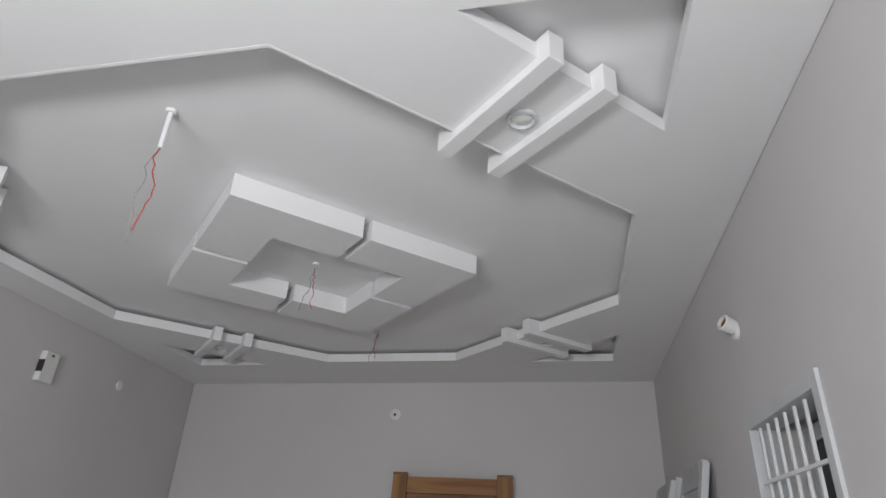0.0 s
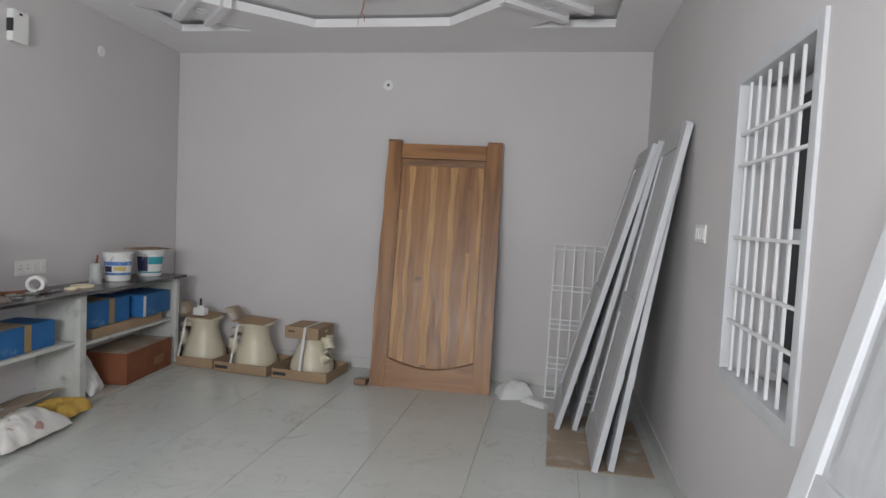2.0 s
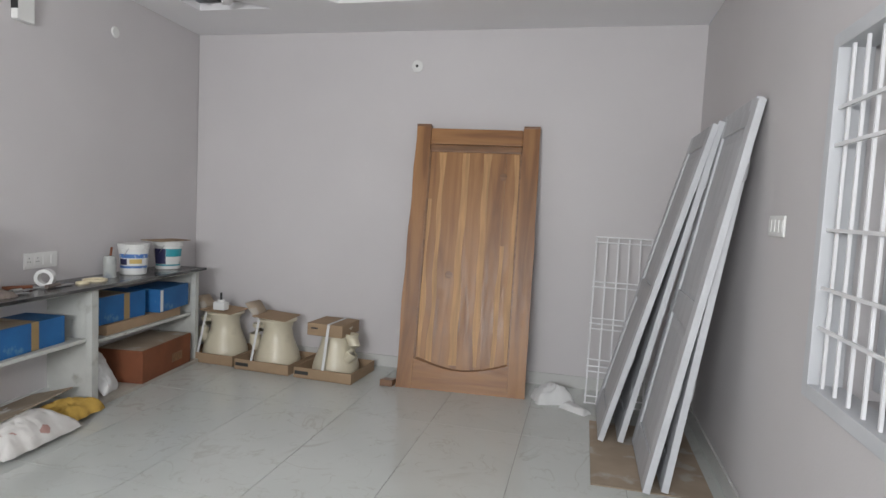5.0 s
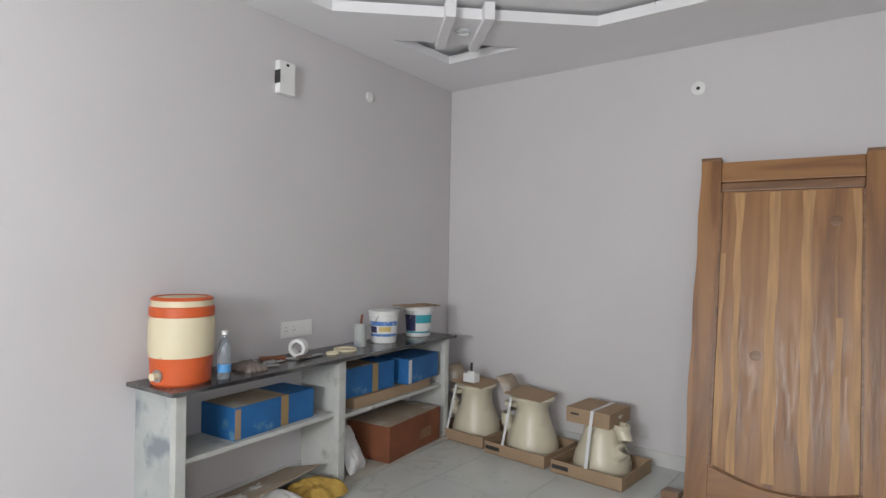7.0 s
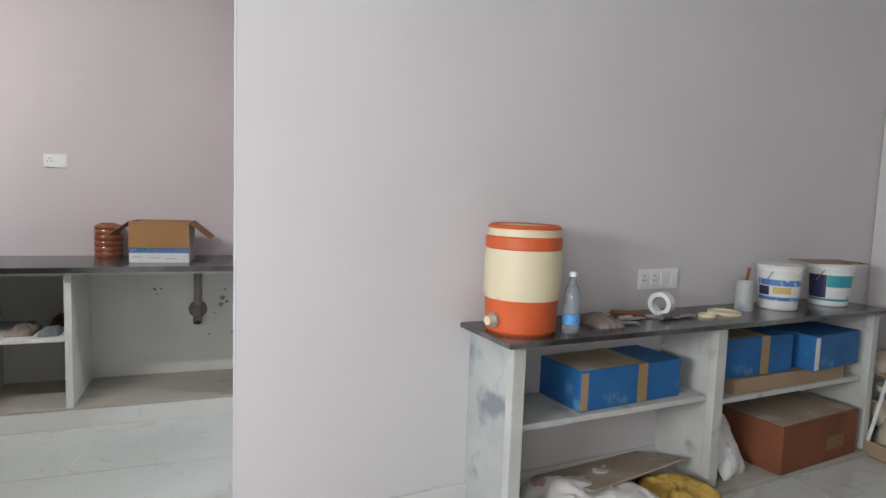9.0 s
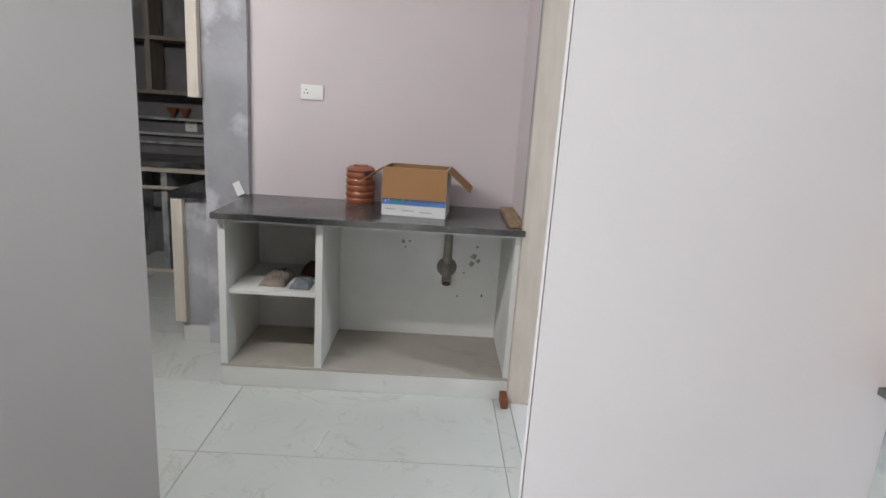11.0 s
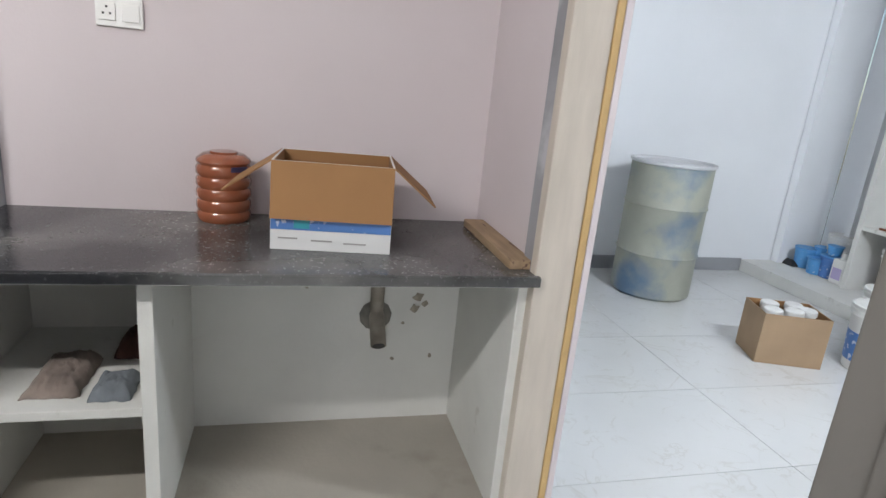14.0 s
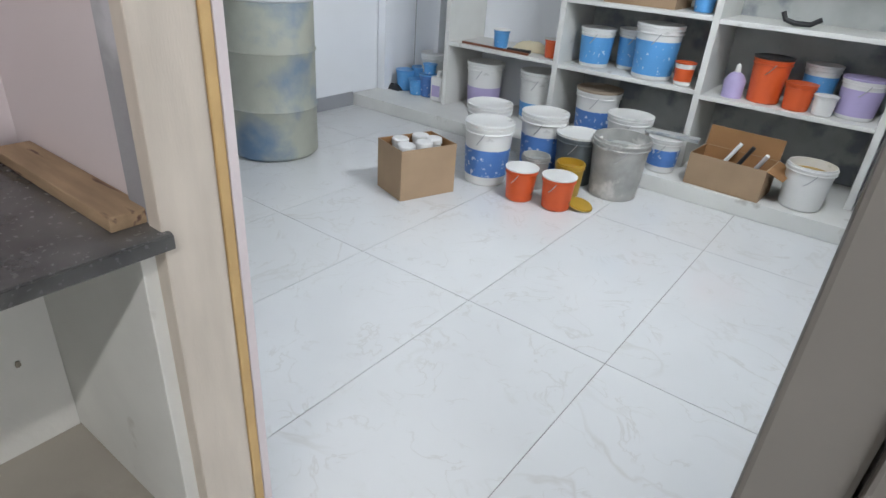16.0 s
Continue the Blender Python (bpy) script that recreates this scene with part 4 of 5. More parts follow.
toilet_pan(pose(-1.88, 5.74, 0, 0, 0, -3), True)
toilet_pan(pose(-2.43, 5.77, 0, 0, 0, -3), False)
t = toilet_pan(pose(-2.97, 5.83, 0, 0, 0, -3), False)
t = thing("plumbing_valve", "small white cistern valve standing on a pan", "valve", pose(-2.96, 6.0, 0.4315))
part("body", bx(-0.055, 0.055, -0.04, 0.04, 0, 0.07, 0.012), PLASTIC, t)
part("stem", tube([(0, 0, 0.07), (0, 0, 0.15)], 0.01, 8), BLACK, t)
part("collar", lathe([(0.02, 0.07), (0.03, 0.07), (0.03, 0.09), (0.02, 0.09)], 16), PLASTIC, t, smooth=40)


# ---- fittings on the living room walls ----
LW = pose(W0[0], W0[1], 0, 0, 0, SKEW)
t = thing("distribution_box", "small white electrical box on the wall", "electrical box", LW @ pose(0.001, 1.76, 2.40))
case = part("case", bx(0, 0.045, 0, 0.125, 0, 0.2, 0.006), PLASTIC, t)
part("gap", bx(0.002, 0.046, -0.002, 0.004, 0.06, 0.14), SOCKET, case)
part("knob", bx(0.045, 0.05, 0.05, 0.07, 0.17, 0.185, 0.002), SOCKET, case)
t = thing("blank_plate", "round white blank cover plate on the wall", "cover plate", LW @ pose(0.001, 2.64, 2.575, 0, 90, 0), "round plates")
part("plate", lathe([(0, 0.008), (0.035, 0.008), (0.042, 0.0)], 28), PLASTIC, t, smooth=35)
t = thing("lamp_point", "round white lamp holder plate on the wall", "cover plate", pose(-1.388, YB - 0.001, 2.574, 90, 0, 0), "round plates")
part("plate", lathe([(0, 0.012), (0.02, 0.012), (0.045, 0.008), (0.05, 0.0)], 28), PLASTIC, t, smooth=35)
part("hole", lathe([(0, 0.0135), (0.012, 0.0135), (0.012, 0.011)], 12), SOCKET, t)
t = thing("bulb_holder", "white angled bulb holder on the wall with red-brown inside", "bulb holder", pose(XR - 0.001, 3.74, 2.43, 0, -90, 0))
part("rose", lathe([(0.042, 0.0), (0.04, 0.018), (0.03, 0.022), (0, 0.022)], 24), PLASTIC, t, smooth=35)
part("cup", lathe([(0.0, 0.02), (0.032, 0.022), (0.034, 0.075), (0.026, 0.078), (0.024, 0.06), (0, 0.06)], 24), PLASTIC, t, at=pose(0, 0, 0.0, 0, 0, 0) @ pose(0, -0.01, 0.0, 25, 20, 0), smooth=35)
part("contact", lathe([(0, 0.064), (0.023, 0.064), (0.023, 0.06)], 16), REDBOX, t, at=pose(0, -0.01, 0.0, 25, 20, 0))


def switch_board(m, w, h, n, label, sockets=0):
    t = thing("switch_board", label, "switch", m, "switch boards")
    part("plate", bx(0, w, 0, 0.009, 0, h, 0.003), PLASTIC, t)
    for i in range(n):
        x = w * (i + 0.5) / n
        sw = part("switch", bx(x - w / n * 0.36, x + w / n * 0.36, 0.009, 0.013, h * 0.2, h * 0.8, 0.0015), PLASTIC, t)
        if i >= n - sockets:
            for dx, dz in ((-0.009, 0.44), (0.009, 0.44), (0, 0.66)):
                part("socket_hole", bx(x + dx - 0.003, x + dx + 0.003, 0.013, 0.0134, h * dz - 0.003, h * dz + 0.003), SOCKET, sw)


switch_board(LW @ pose(0.001, 2.10, 0.90, 0, 0, -90), 0.26, 0.1, 4, "white four-module switch and socket board on the wall", 2)
switch_board(pose(XR - 0.001, 4.20, 1.36, 0, 0, 90), 0.2, 0.09, 4, "white switch board beside the window")
switch_board(pose(-5.146, 1.735, 1.405, 0, 0, -90), 0.122, 0.078, 2, "white switch plate on the pink wall", 1)


def hanging_wire(x, y, z, pipe, length, seed):
    t = thing("hanging_wire", "bare lamp wires hanging from the ceiling", "wire", pose(x, y, z), "hanging lamp wires")
    part("ceiling_cup", lathe([(0, -0.012), (0.018, -0.012), (0.022, 0.0)], 14), PLASTIC, t, smooth=40)
    if pipe > 0.05:
        part("conduit", tube([(0, 0, 0), (0, 0, -pipe)], 0.010, 10), WHITEMETAL, t, smooth=40)
    rnd = random.Random(seed)
    for m, k in ((WIRE, 1), (WIRER, 0.93)):
        pts, px, py = [], 0.0, 0.0
        for i in range(14):
            pts.append((px, py, -pipe - (length * k - pipe) * i / 13))
            px += rnd.uniform(-0.013, 0.012)
            py += rnd.uniform(-0.011, 0.011)
        part("wire", tube(pts, 0.0024, 6), m, t, smooth=60)


hanging_wire(-1.27, 2.62, UP - 0.001, 0.17, 0.56, 4)
hanging_wire(CX + 0.01, CY, UP - 0.001, 0.03, 0.28, 8)
hanging_wire(-1.24, 5.18, UP - 0.001, 0.0, 0.22, 12)


# ---- dining nook ----
def wash_counter():
    t = thing("wash_counter", "white painted masonry wash counter with open compartments", "counter", pose(-4.60, 1.35, 0))
    d = -0.545
    part("plinth", bx(d, -0.0, 0.0, 1.437, 0.0008, 0.10, 0.002), SLAB, t)
    part("base_shelf", bx(d, 0.0, 0.0, 1.437, 0.1005, 0.115, 0.002), DUSTY, t)
    for y0, y1 in ((0.0, 0.035), (0.46, 0.495), (1.40, 1.437)):
        part("upright_panel", bx(d, 0.0, y0, y1, 0.1155, 0.835, 0.003), SLAB, t)
    part("shelf_board", bx(d, -0.03, 0.036, 0.459, 0.47, 0.495, 0.003), SLAB, t)
    part("back_panel", bx(d - 0.001, d + 0.012, 0.036, 1.399, 0.116, 0.834), SLAB, t)
    part("top_rail", bx(-0.03, 0.012, 0.0, 1.437, 0.8355, 0.849, 0.002), SLAB, t)
    single("granite_top", bx(-5.146, -4.55, 1.335, 2.788, 0.85, 0.88, 0.005), GRANITE, "dusty black granite counter top", "worktop")
    part("front_edge", bx(-4.549, -4.546, 1.337, 2.786, 0.853, 0.877), GRANITE, bpy.data.objects["granite_top"])
    p = thing("waste_pipe", "dirty open waste pipe stub out of the counter wall", "pipe", pose(-5.12, 2.45, 0.52))
    part("pipe", tube([(0.0, 0, 0.03), (0.05, 0, -0.01), (0.10, 0.0, -0.055)], 0.027, 16), PIPE, p, smooth=50)
    part("pipe_mouth", lathe([(0, 0.001), (0.022, 0.001), (0.022, 0)], 16), SOCKET, p, at=pose(0.1008, 0, -0.0557, 0, 131, 0))
    bm = lathe([(0, 0.03), (0.034, 0.028), (0.05, 0.012), (0.058, 0.0)], 11)
    part("mortar", bm, PIPEHOLE, p, at=pose(-0.012, 0, 0.01, 0, 90, 0), smooth=60)
    part("upper_pipe", tube([(0.006, 0, 0.02), (0.006, 0, 0.30)], 0.024, 12), PIPE, p, smooth=50)
    rnd = random.Random(5)
    for y, z, w in ((2.195, 0.665, 0.011), (2.235, 0.668, 0.008), (2.21, 0.635, 0.007), (2.60, 0.60, 0.02), (2.625, 0.575, 0.012), (2.59, 0.555, 0.017), (2.615, 0.655, 0.009), (2.66, 0.37, 0.008), (2.52, 0.36, 0.007), (2.55, 0.50, 0.006)):
        bm = bmesh.new()
        ring = [(w * rnd.uniform(0.6, 1.25) * math.cos(k * 0.698), w * rnd.uniform(0.6, 1.25) * math.sin(k * 0.698)) for k in range(9)]
        prism(bm, ring, 0.0, 0.002)
        single("wall_chip", bm, STAIN, "small brown chip in the counter wall", "stain", pose(-5.1315, y, z, 0, 90, 0), "chips in the counter wall")


wash_counter()
single("rag", cloth(0.22, 0.13, 0.06, 14, 30), RAG, "crumpled dirty rag on the counter shelf", "rag", pose(-4.80, 1.58, 0.496), smooth=60)
single("rag", cloth(0.13, 0.1, 0.05, 15), RAGG, "crumpled slate grey rag on the counter shelf", "rag", pose(-4.73, 1.72, 0.496), smooth=60)
single("rag", cloth(0.16, 0.12, 0.07, 17), RAGR, "dark maroon rag on the counter shelf", "rag", pose(-4.98, 1.73, 0.496), smooth=60)


def jar():
    t = thing("plastic_jar", "ribbed amber plastic jar on the counter", "jar", pose(-5.062, 1.955, 0.8805))
    k = 0.76
    pr = [(0, 0.002), (0.085, 0.0), (0.092, 0.01)]
    for i in range(5):
        z = 0.03 + i * 0.045
        pr += [(0.094, z), (0.088, z + 0.012), (0.094, z + 0.024)]
    pr += [(0.09, 0.245), (0.07, 0.262), (0, 0.265)]
    part("body", lathe([(r * 0.84, z * k) for r, z in pr], 28), AMBER, t, smooth=50)
    part("cap", lathe([(0.04, 0.198), (0.04, 0.206), (0, 0.207)], 20), AMBER, t, smooth=40)
    part("label_band", lathe([(0.079, 0.155), (0.0805, 0.155), (0.0805, 0.17), (0.079, 0.17)], 8, arc=(20, 60)), NAVYLAB, t)


jar()


def open_carton(name, label, at, x, y, h, out, inside, flaps, cat="carton"):
    """Open box: x wide, y deep, front at y = 0; flaps (side, length, angle)."""
    t = thing(name, label, cat, at)
    w = 0.005
    part("bottom", bx(0, x, 0, y, 0.0, w), out, t)
    for a in ((0, x, 0, w), (0, x, y - w, y), (0, w, w, y - w), (x - w, x, w, y - w)):
        part("side", bx(a[0], a[1], a[2], a[3], w, h), out, t)
        part("lining", bx(max(a[0], w) if a[1] - a[0] > 0.1 else (a[0] + w if a[0] == 0 else a[0] - 0.001), (min(a[1], x - w)) if a[1] - a[0] > 0.1 else (a[1] + 0.001 if a[0] == 0 else a[1] - w), a[2] if a[3] - a[2] > 0.1 else (a[2] + w if a[2] == 0 else a[2] - 0.001), a[3] if a[3] - a[2] > 0.1 else (a[3] + 0.001 if a[2] == 0 else a[3] - w), w + 0.002, h - 0.001), inside, t)
    for side, l, ang in flaps:
        if side == "front":
            m = pose(0, 0, h, ang, 0, 0)
            part("flap", bx(0, x, -l, 0, -0.003, 0.001), inside, t, at=m)
        elif side == "left":
            part("flap", bx(-l, 0, 0, y, -0.003, 0.001), inside, t, at=pose(0, 0, h, 0, -ang, 0))
        elif side == "right":
            part("flap", bx(0, l, 0, y, -0.003, 0.001), inside, t, at=pose(x, 0, h, 0, ang, 0))
        else:
            part("flap", bx(0, x, 0, l, -0.003, 0.001), inside, t, at=pose(0, y, h, -ang, 0, 0))
    return t


t = open_carton("open_carton", "open cardboard carton with white and blue printed base", pose(-4.755, 2.10, 0.8805, 0, 0, 84), 0.315, 0.24, 0.235, WPAPER, CARDIN, (("front", 0.15, 84), ("left", 0.15, 35), ("right", 0.15, 40)))
part("printed_band", bx(0.001, 0.314, -0.0015, -0.0002, 0.055, 0.12), BLUELAB, t)
part("print", bx(0.06, 0.1, -0.003, -0.0016, 0.06, 0.115), TEALLAB, t)
for i in range(3):
    part("print", bx(0.02 + i * 0.085, 0.07 + i * 0.09, -0.0015, -0.0002, 0.03 - 0.004 * i, 0.034 - 0.004 * i), WIRE, t)
single("plank_offcut", bx(-0.034, 0.034, -0.23, 0.23, 0, 0.026, 0.003), OLDPLANK, "stained old plank offcut on the granite", "plank", pose(-4.84, 2.753, 0.8805, 0, 0, 90))
single("paper_scrap", bx(0, 0.004, -0.02, 0.02, 0, 0.075, 0.001), WPAPER, "white paper scrap standing at the column", "paper", pose(-5.08, 1.31, 0.881, 28, -12, 0))
single("string", tube([(-4.22, 1.955, 0.003), (-4.17, 1.94, 0.004), (-4.12, 1.935, 0.003), (-4.06, 1.925, 0.003)], 0.004, 6), WPAPER, "short white string on the tiles", "string")

# door frame of the store room
t = thing("door_frame", "raw cream wooden door frame with ochre edge", "door frame", pose(0, 0, 0))
tagged(t, kind="structure")
part("jamb", bx(-4.602, -4.562, 2.775, 2.885, 0.0, 2.25, 0.004), BARE, t)
part("ochre_edge", bx(-4.602, -4.558, 2.886, 2.906, 0.0, 2.25, 0.003), YELLOW, t, "ochre wooden edge")
part("jamb", bx(-3.70, -3.63, 2.795, 2.915, 0.0, 2.25, 0.005), JAMBGREY, t, "dull dark grey jamb")
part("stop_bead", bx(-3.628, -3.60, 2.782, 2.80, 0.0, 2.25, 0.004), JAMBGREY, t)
part("plaster_edge", bx(-4.602, -4.556, 2.907, 2.925, 0.0, 2.25), PINK, t)
single("plinth_tile", bx(-4.60, -4.50, 2.74, 2.774, 0.0012, 0.05, 0.003), REDBOX, "red-brown stone block at the foot of the door frame", "stone block")
structure("pier_skin", bx(-4.66, -4.604, 2.778, 2.789, 0.0, H - 0.01), PLASTER, "rough plastered strip beside the counter", "plaster")

# ---- kitchen seen beyond the column ----
structure("half_wall", bx(-5.26, -5.12, 0.945, 1.106, 0.10, 0.84), PLASTER, "low raw plastered counter end with putty patch", "wall")
structure("half_wall_plinth", bx(-5.27, -5.11, 0.955, 1.106, 0.0012, 0.099), SKIRT, "white tile plinth", "skirting")
single("granite_top", bx(-5.75, -5.08, 0.915, 1.106, 0.842, 0.88, 0.004), GRANITE, "black granite top on the half wall", "worktop")
structure("half_wall_rear", bx(-5.75, -5.262, 0.96, 1.09, 0.0012, 0.84), PLASTER, "raw plastered counter panel", "wall")
single("wood_strip", bx(-5.118, -5.075, 0.925, 0.985, 0.13, 0.838, 0.003), BARE, "pale wooden strip on the counter end", "wood strip")
single("wood_strip", bx(-5.098, -5.05, 1.05, 1.107, 1.38, 2.4, 0.003), BARE, "pale wooden strip hanging on the column", "wood strip")


def kitchen_unit():
    t = thing("kitchen_counter", "dark unfinished kitchen counter with timber frame fronts", "counter", pose(0, 0, 0))
    part("worktop", bx(-7.04, -6.45, -0.17, 2.2, 0.83, 0.87, 0.004), GRANITE, t)
    for y in (-0.14, 0.22, 0.62, 1.2):
        part("upright_panel", bx(-7.04, -6.5, y, y + 0.045, 0.001, 0.83), SLABWORN, t)
    part("front_rail", bx(-6.52, -6.48, -0.14, 2.2, 0.785, 0.829), BARE, t)
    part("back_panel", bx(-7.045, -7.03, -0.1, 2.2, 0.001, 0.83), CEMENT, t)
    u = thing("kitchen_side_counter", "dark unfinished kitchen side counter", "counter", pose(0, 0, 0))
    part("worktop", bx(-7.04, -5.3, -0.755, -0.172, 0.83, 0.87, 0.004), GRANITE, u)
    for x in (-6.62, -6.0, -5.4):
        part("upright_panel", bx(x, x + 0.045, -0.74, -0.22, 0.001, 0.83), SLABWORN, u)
    # thin black strip along the foot of the side counter
    part("foot_dark_strip", bx(-6.46, -5.3, -0.215, -0.185, 0.001, 0.025), SOCKET, u)
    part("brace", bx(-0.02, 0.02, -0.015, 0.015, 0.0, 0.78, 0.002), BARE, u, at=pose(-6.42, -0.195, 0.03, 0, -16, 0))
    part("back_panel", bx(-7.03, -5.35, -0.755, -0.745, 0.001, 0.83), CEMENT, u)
    for y, a in ((-0.05, 3), (0.5, 8)):
        f = thing("cabinet_frame", "loose pale wooden cabinet frame leaning on the counter", "frame", pose(-6.43, y, 0.002, 0, -a, 0), "loose cabinet frames")
        for k in ((0, 0.025, 0, 0.68), (0.42, 0.445, 0, 0.68), (0.025, 0.42, 0, 0.025), (0.025, 0.42, 0.655, 0.68)):
            part("frame_bar", bx(0, 0.022, k[0], k[1], k[2], k[3], 0.002), BARE, f)
    for z, d in ((0.955, 0.05), (1.03, 0.07), (1.16, 0.10)):
        single("wall_ledge", bx(-7.049, -7.05 + d, -0.75, 2.2, z, z + 0.022, 0.003), SLABWORN, "grey dusty wall ledge in the kitchen", "ledge", None, "kitchen ledges")
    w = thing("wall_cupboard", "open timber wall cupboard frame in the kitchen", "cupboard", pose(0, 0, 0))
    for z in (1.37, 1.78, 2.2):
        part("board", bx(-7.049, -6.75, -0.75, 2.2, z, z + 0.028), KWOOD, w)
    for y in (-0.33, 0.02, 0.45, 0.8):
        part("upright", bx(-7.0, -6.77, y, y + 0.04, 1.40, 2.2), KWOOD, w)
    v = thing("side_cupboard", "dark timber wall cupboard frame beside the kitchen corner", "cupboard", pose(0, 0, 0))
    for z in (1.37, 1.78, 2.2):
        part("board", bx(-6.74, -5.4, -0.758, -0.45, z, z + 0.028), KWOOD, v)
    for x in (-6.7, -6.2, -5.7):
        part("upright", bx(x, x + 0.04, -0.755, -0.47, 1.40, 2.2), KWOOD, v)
    for y in (0.12, 0.22):
        single("lamp_cup", lathe([(0, 0), (0.022, 0), (0.012, 0.02), (0.04, 0.06), (0.045, 0.08), (0.03, 0.06), (0, 0.03)], 14), REDBOX, "small clay cup on a kitchen ledge", "cup", pose(-6.99, y, 1.1825), "cups on the ledge", smooth=50)
    switch_board(pose(-7.049, 0.30, 1.07, 0, 0, -90), 0.1, 0.08, 1, "white socket plate on the kitchen wall", 1)


kitchen_unit()
single("paper_scrap", cloth(0.04, 0.03, 0.02, 61, 6), WPAPER, "tiny white scrap on the kitchen floor", "paper", pose(-5.7, 0.25, 0.001))


# ---- store room ----
def store_shelves():
    t = thing("store_shelves", "built-in grey-white masonry shelves splashed with paint", "shelves", pose(0, 0, 0))
    F, B = 6.26, 6.755
    part("plinth", bx(-7.35, -3.67, 5.95, B, 0.0012, 0.10, 0.004), SLAB, t)
    for x in (-6.62, -5.66, -4.67, -3.70):
        part("upright_panel", bx(x - 0.02, x + 0.02, F, B, 0.101, H - 0.01, 0.003), SLAB, t)
    for x0, x1, zs in ((-6.6, -5.68, (0.60, 1.50, 2.05)), (-5.64, -4.69, (0.59, 1.02, 1.5, 2.05)), (-4.65, -3.72, (0.57, 1.01, 1.5, 2.05))):
        for z in zs:
            part("shelf_board", bx(x0, x1, F + 0.004, B - 0.002, z - 0.028, z, 0.003), SLAB, t)
        # backs of the second and third bays are greyer than the boards
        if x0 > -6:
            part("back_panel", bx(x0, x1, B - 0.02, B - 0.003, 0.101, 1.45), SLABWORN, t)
    structure("store_pilaster", bx(-7.34, -7.26, F - 0.012, F + 0.08, 0.102, H), WHITEWALL, "white pilaster at the shelf recess", "pilaster")
    structure("store_recess_post", bx(-6.98, -6.93, B - 0.2, B - 0.004, 0.101, H), WHITEWALL, "white post in the shelf recess", "post")


store_shelves()


def drum():
    t = thing("drum", "tall metal drum painted khaki and blue with streaks", "drum", pose(-6.84, 4.735, 0.0015))
    r, h = 0.278, 0.955
    part("body", lathe([(0, 0.01), (r - 0.02, 0.0), (r, 0.02), (r, 0.3), (r + 0.008, 0.315), (r, 0.33), (r, 0.64), (r + 0.008, 0.655), (r, 0.67), (r, h - 0.02)], 40), DRUM, t, smooth=40)
    part("rim", lathe([(r, h - 0.02), (r + 0.012, h - 0.012), (r + 0.012, h + 0.004), (r - 0.006, h + 0.006), (r - 0.008, h - 0.012), (0, h - 0.012)], 40), ALU, t, smooth=40)


drum()


def chair():
    t = thing("tube_chair", "black tubular metal chair with pale yellow seat", "chair", pose(-6.75, 3.62, 0.0012))
    for y in (0.0, 0.36):
        part("side_frame", tube([(-0.1, y, 0.82), (0.0, y, 0.86), (0.06, y, 0.80), (0.06, y, 0.06), (0.03, y, 0.012), (-0.35, y, 0.012)], 0.012, 10), BLACK, t, smooth=60)
    part("seat", bx(-0.36, 0.05, 0.013, 0.347, 0.44, 0.47, 0.01), YCLOTH, t, "pale yellow seat")
    part("crossbar", tube([(0.06, 0, 0.42), (0.06, 0.36, 0.42)], 0.010, 8), BLACK, t)


chair()
t = open_carton("brown_carton", "open brown carton holding white capped jars", pose(-5.69, 4.68, 0.0012, 0, 0, 71), 0.36, 0.27, 0.29, CARD, CARDIN, ())
for i, (x, y) in enumerate(((0.07, 0.07), (0.19, 0.08), (0.28, 0.12), (0.10, 0.19), (0.24, 0.2))):
    j = thing("capped_jar", "white capped paint jar standing in a carton", "jar", t.matrix_world @ pose(x, y, 0.0075), "jars in the carton")
    part("body", lathe([(0, 0), (0.046, 0), (0.046, 0.25), (0.04, 0.27)], 18), BUCKET, j, smooth=40)
    part("lid", lathe([(0.05, 0.265), (0.05, 0.29), (0.044, 0.296), (0, 0.296)], 18), WPAPER, j, smooth=40)
G = "paint buckets in the store room"
F0 = 0.0012
bucket("paint_bucket", "white paint bucket with blue label and closed lid", pose(-5.56, 5.33, F0, 0, 0, -60), 0.145, 0.37, BUCKET, BLUELAB, group=G, band_z=(0.15, 0.6))
bucket("paint_bucket", "white paint bucket with blue label behind others", pose(-5.78, 5.66, F0, 0, 0, -60), 0.145, 0.38, BUCKET, BLUELAB, group=G)
bucket("paint_bucket", "white paint bucket with dark blue label", pose(-5.42, 5.76, F0, 0, 0, -60), 0.145, 0.38, BUCKET, BLUELAB, group=G, band_z=(0.1, 0.65))
bucket("paint_bucket", "dark grey paint bucket with white lid", pose(-5.16, 5.74, F0, 0, 0, -60), 0.135, 0.31, DARKPAIL, None, group=G)
bucket("paint_bucket", "open paint-splashed metal bucket", pose(-4.88, 5.72, F0, 0, 0, -50), 0.165, 0.36, OLDMETAL, None, False, G, fill=SLABWORN)
bucket("paint_can", "orange paint can with white lid", pose(-5.25, 5.23, F0, 0, 0, -60), 0.09, 0.19, ORANGECAN, None, True, "orange paint cans")
bucket("paint_can", "orange paint can with dark print and white lid", pose(-5.03, 5.27, F0, 0, 0, -60), 0.092, 0.19, ORANGECAN, None, True, "orange paint cans")
bucket("paint_can", "small open grey can", pose(-5.29, 5.46, F0, 0, 0, -60), 0.085, 0.2, OLDMETAL, None, False, "small cans", fill=SLABWORN)
bucket("paint_can", "small open can with ochre paint", pose(-5.08, 5.50, F0, 0, 0, -60), 0.085, 0.2, OCHRE, None, False, "small cans", fill=OCHRE)
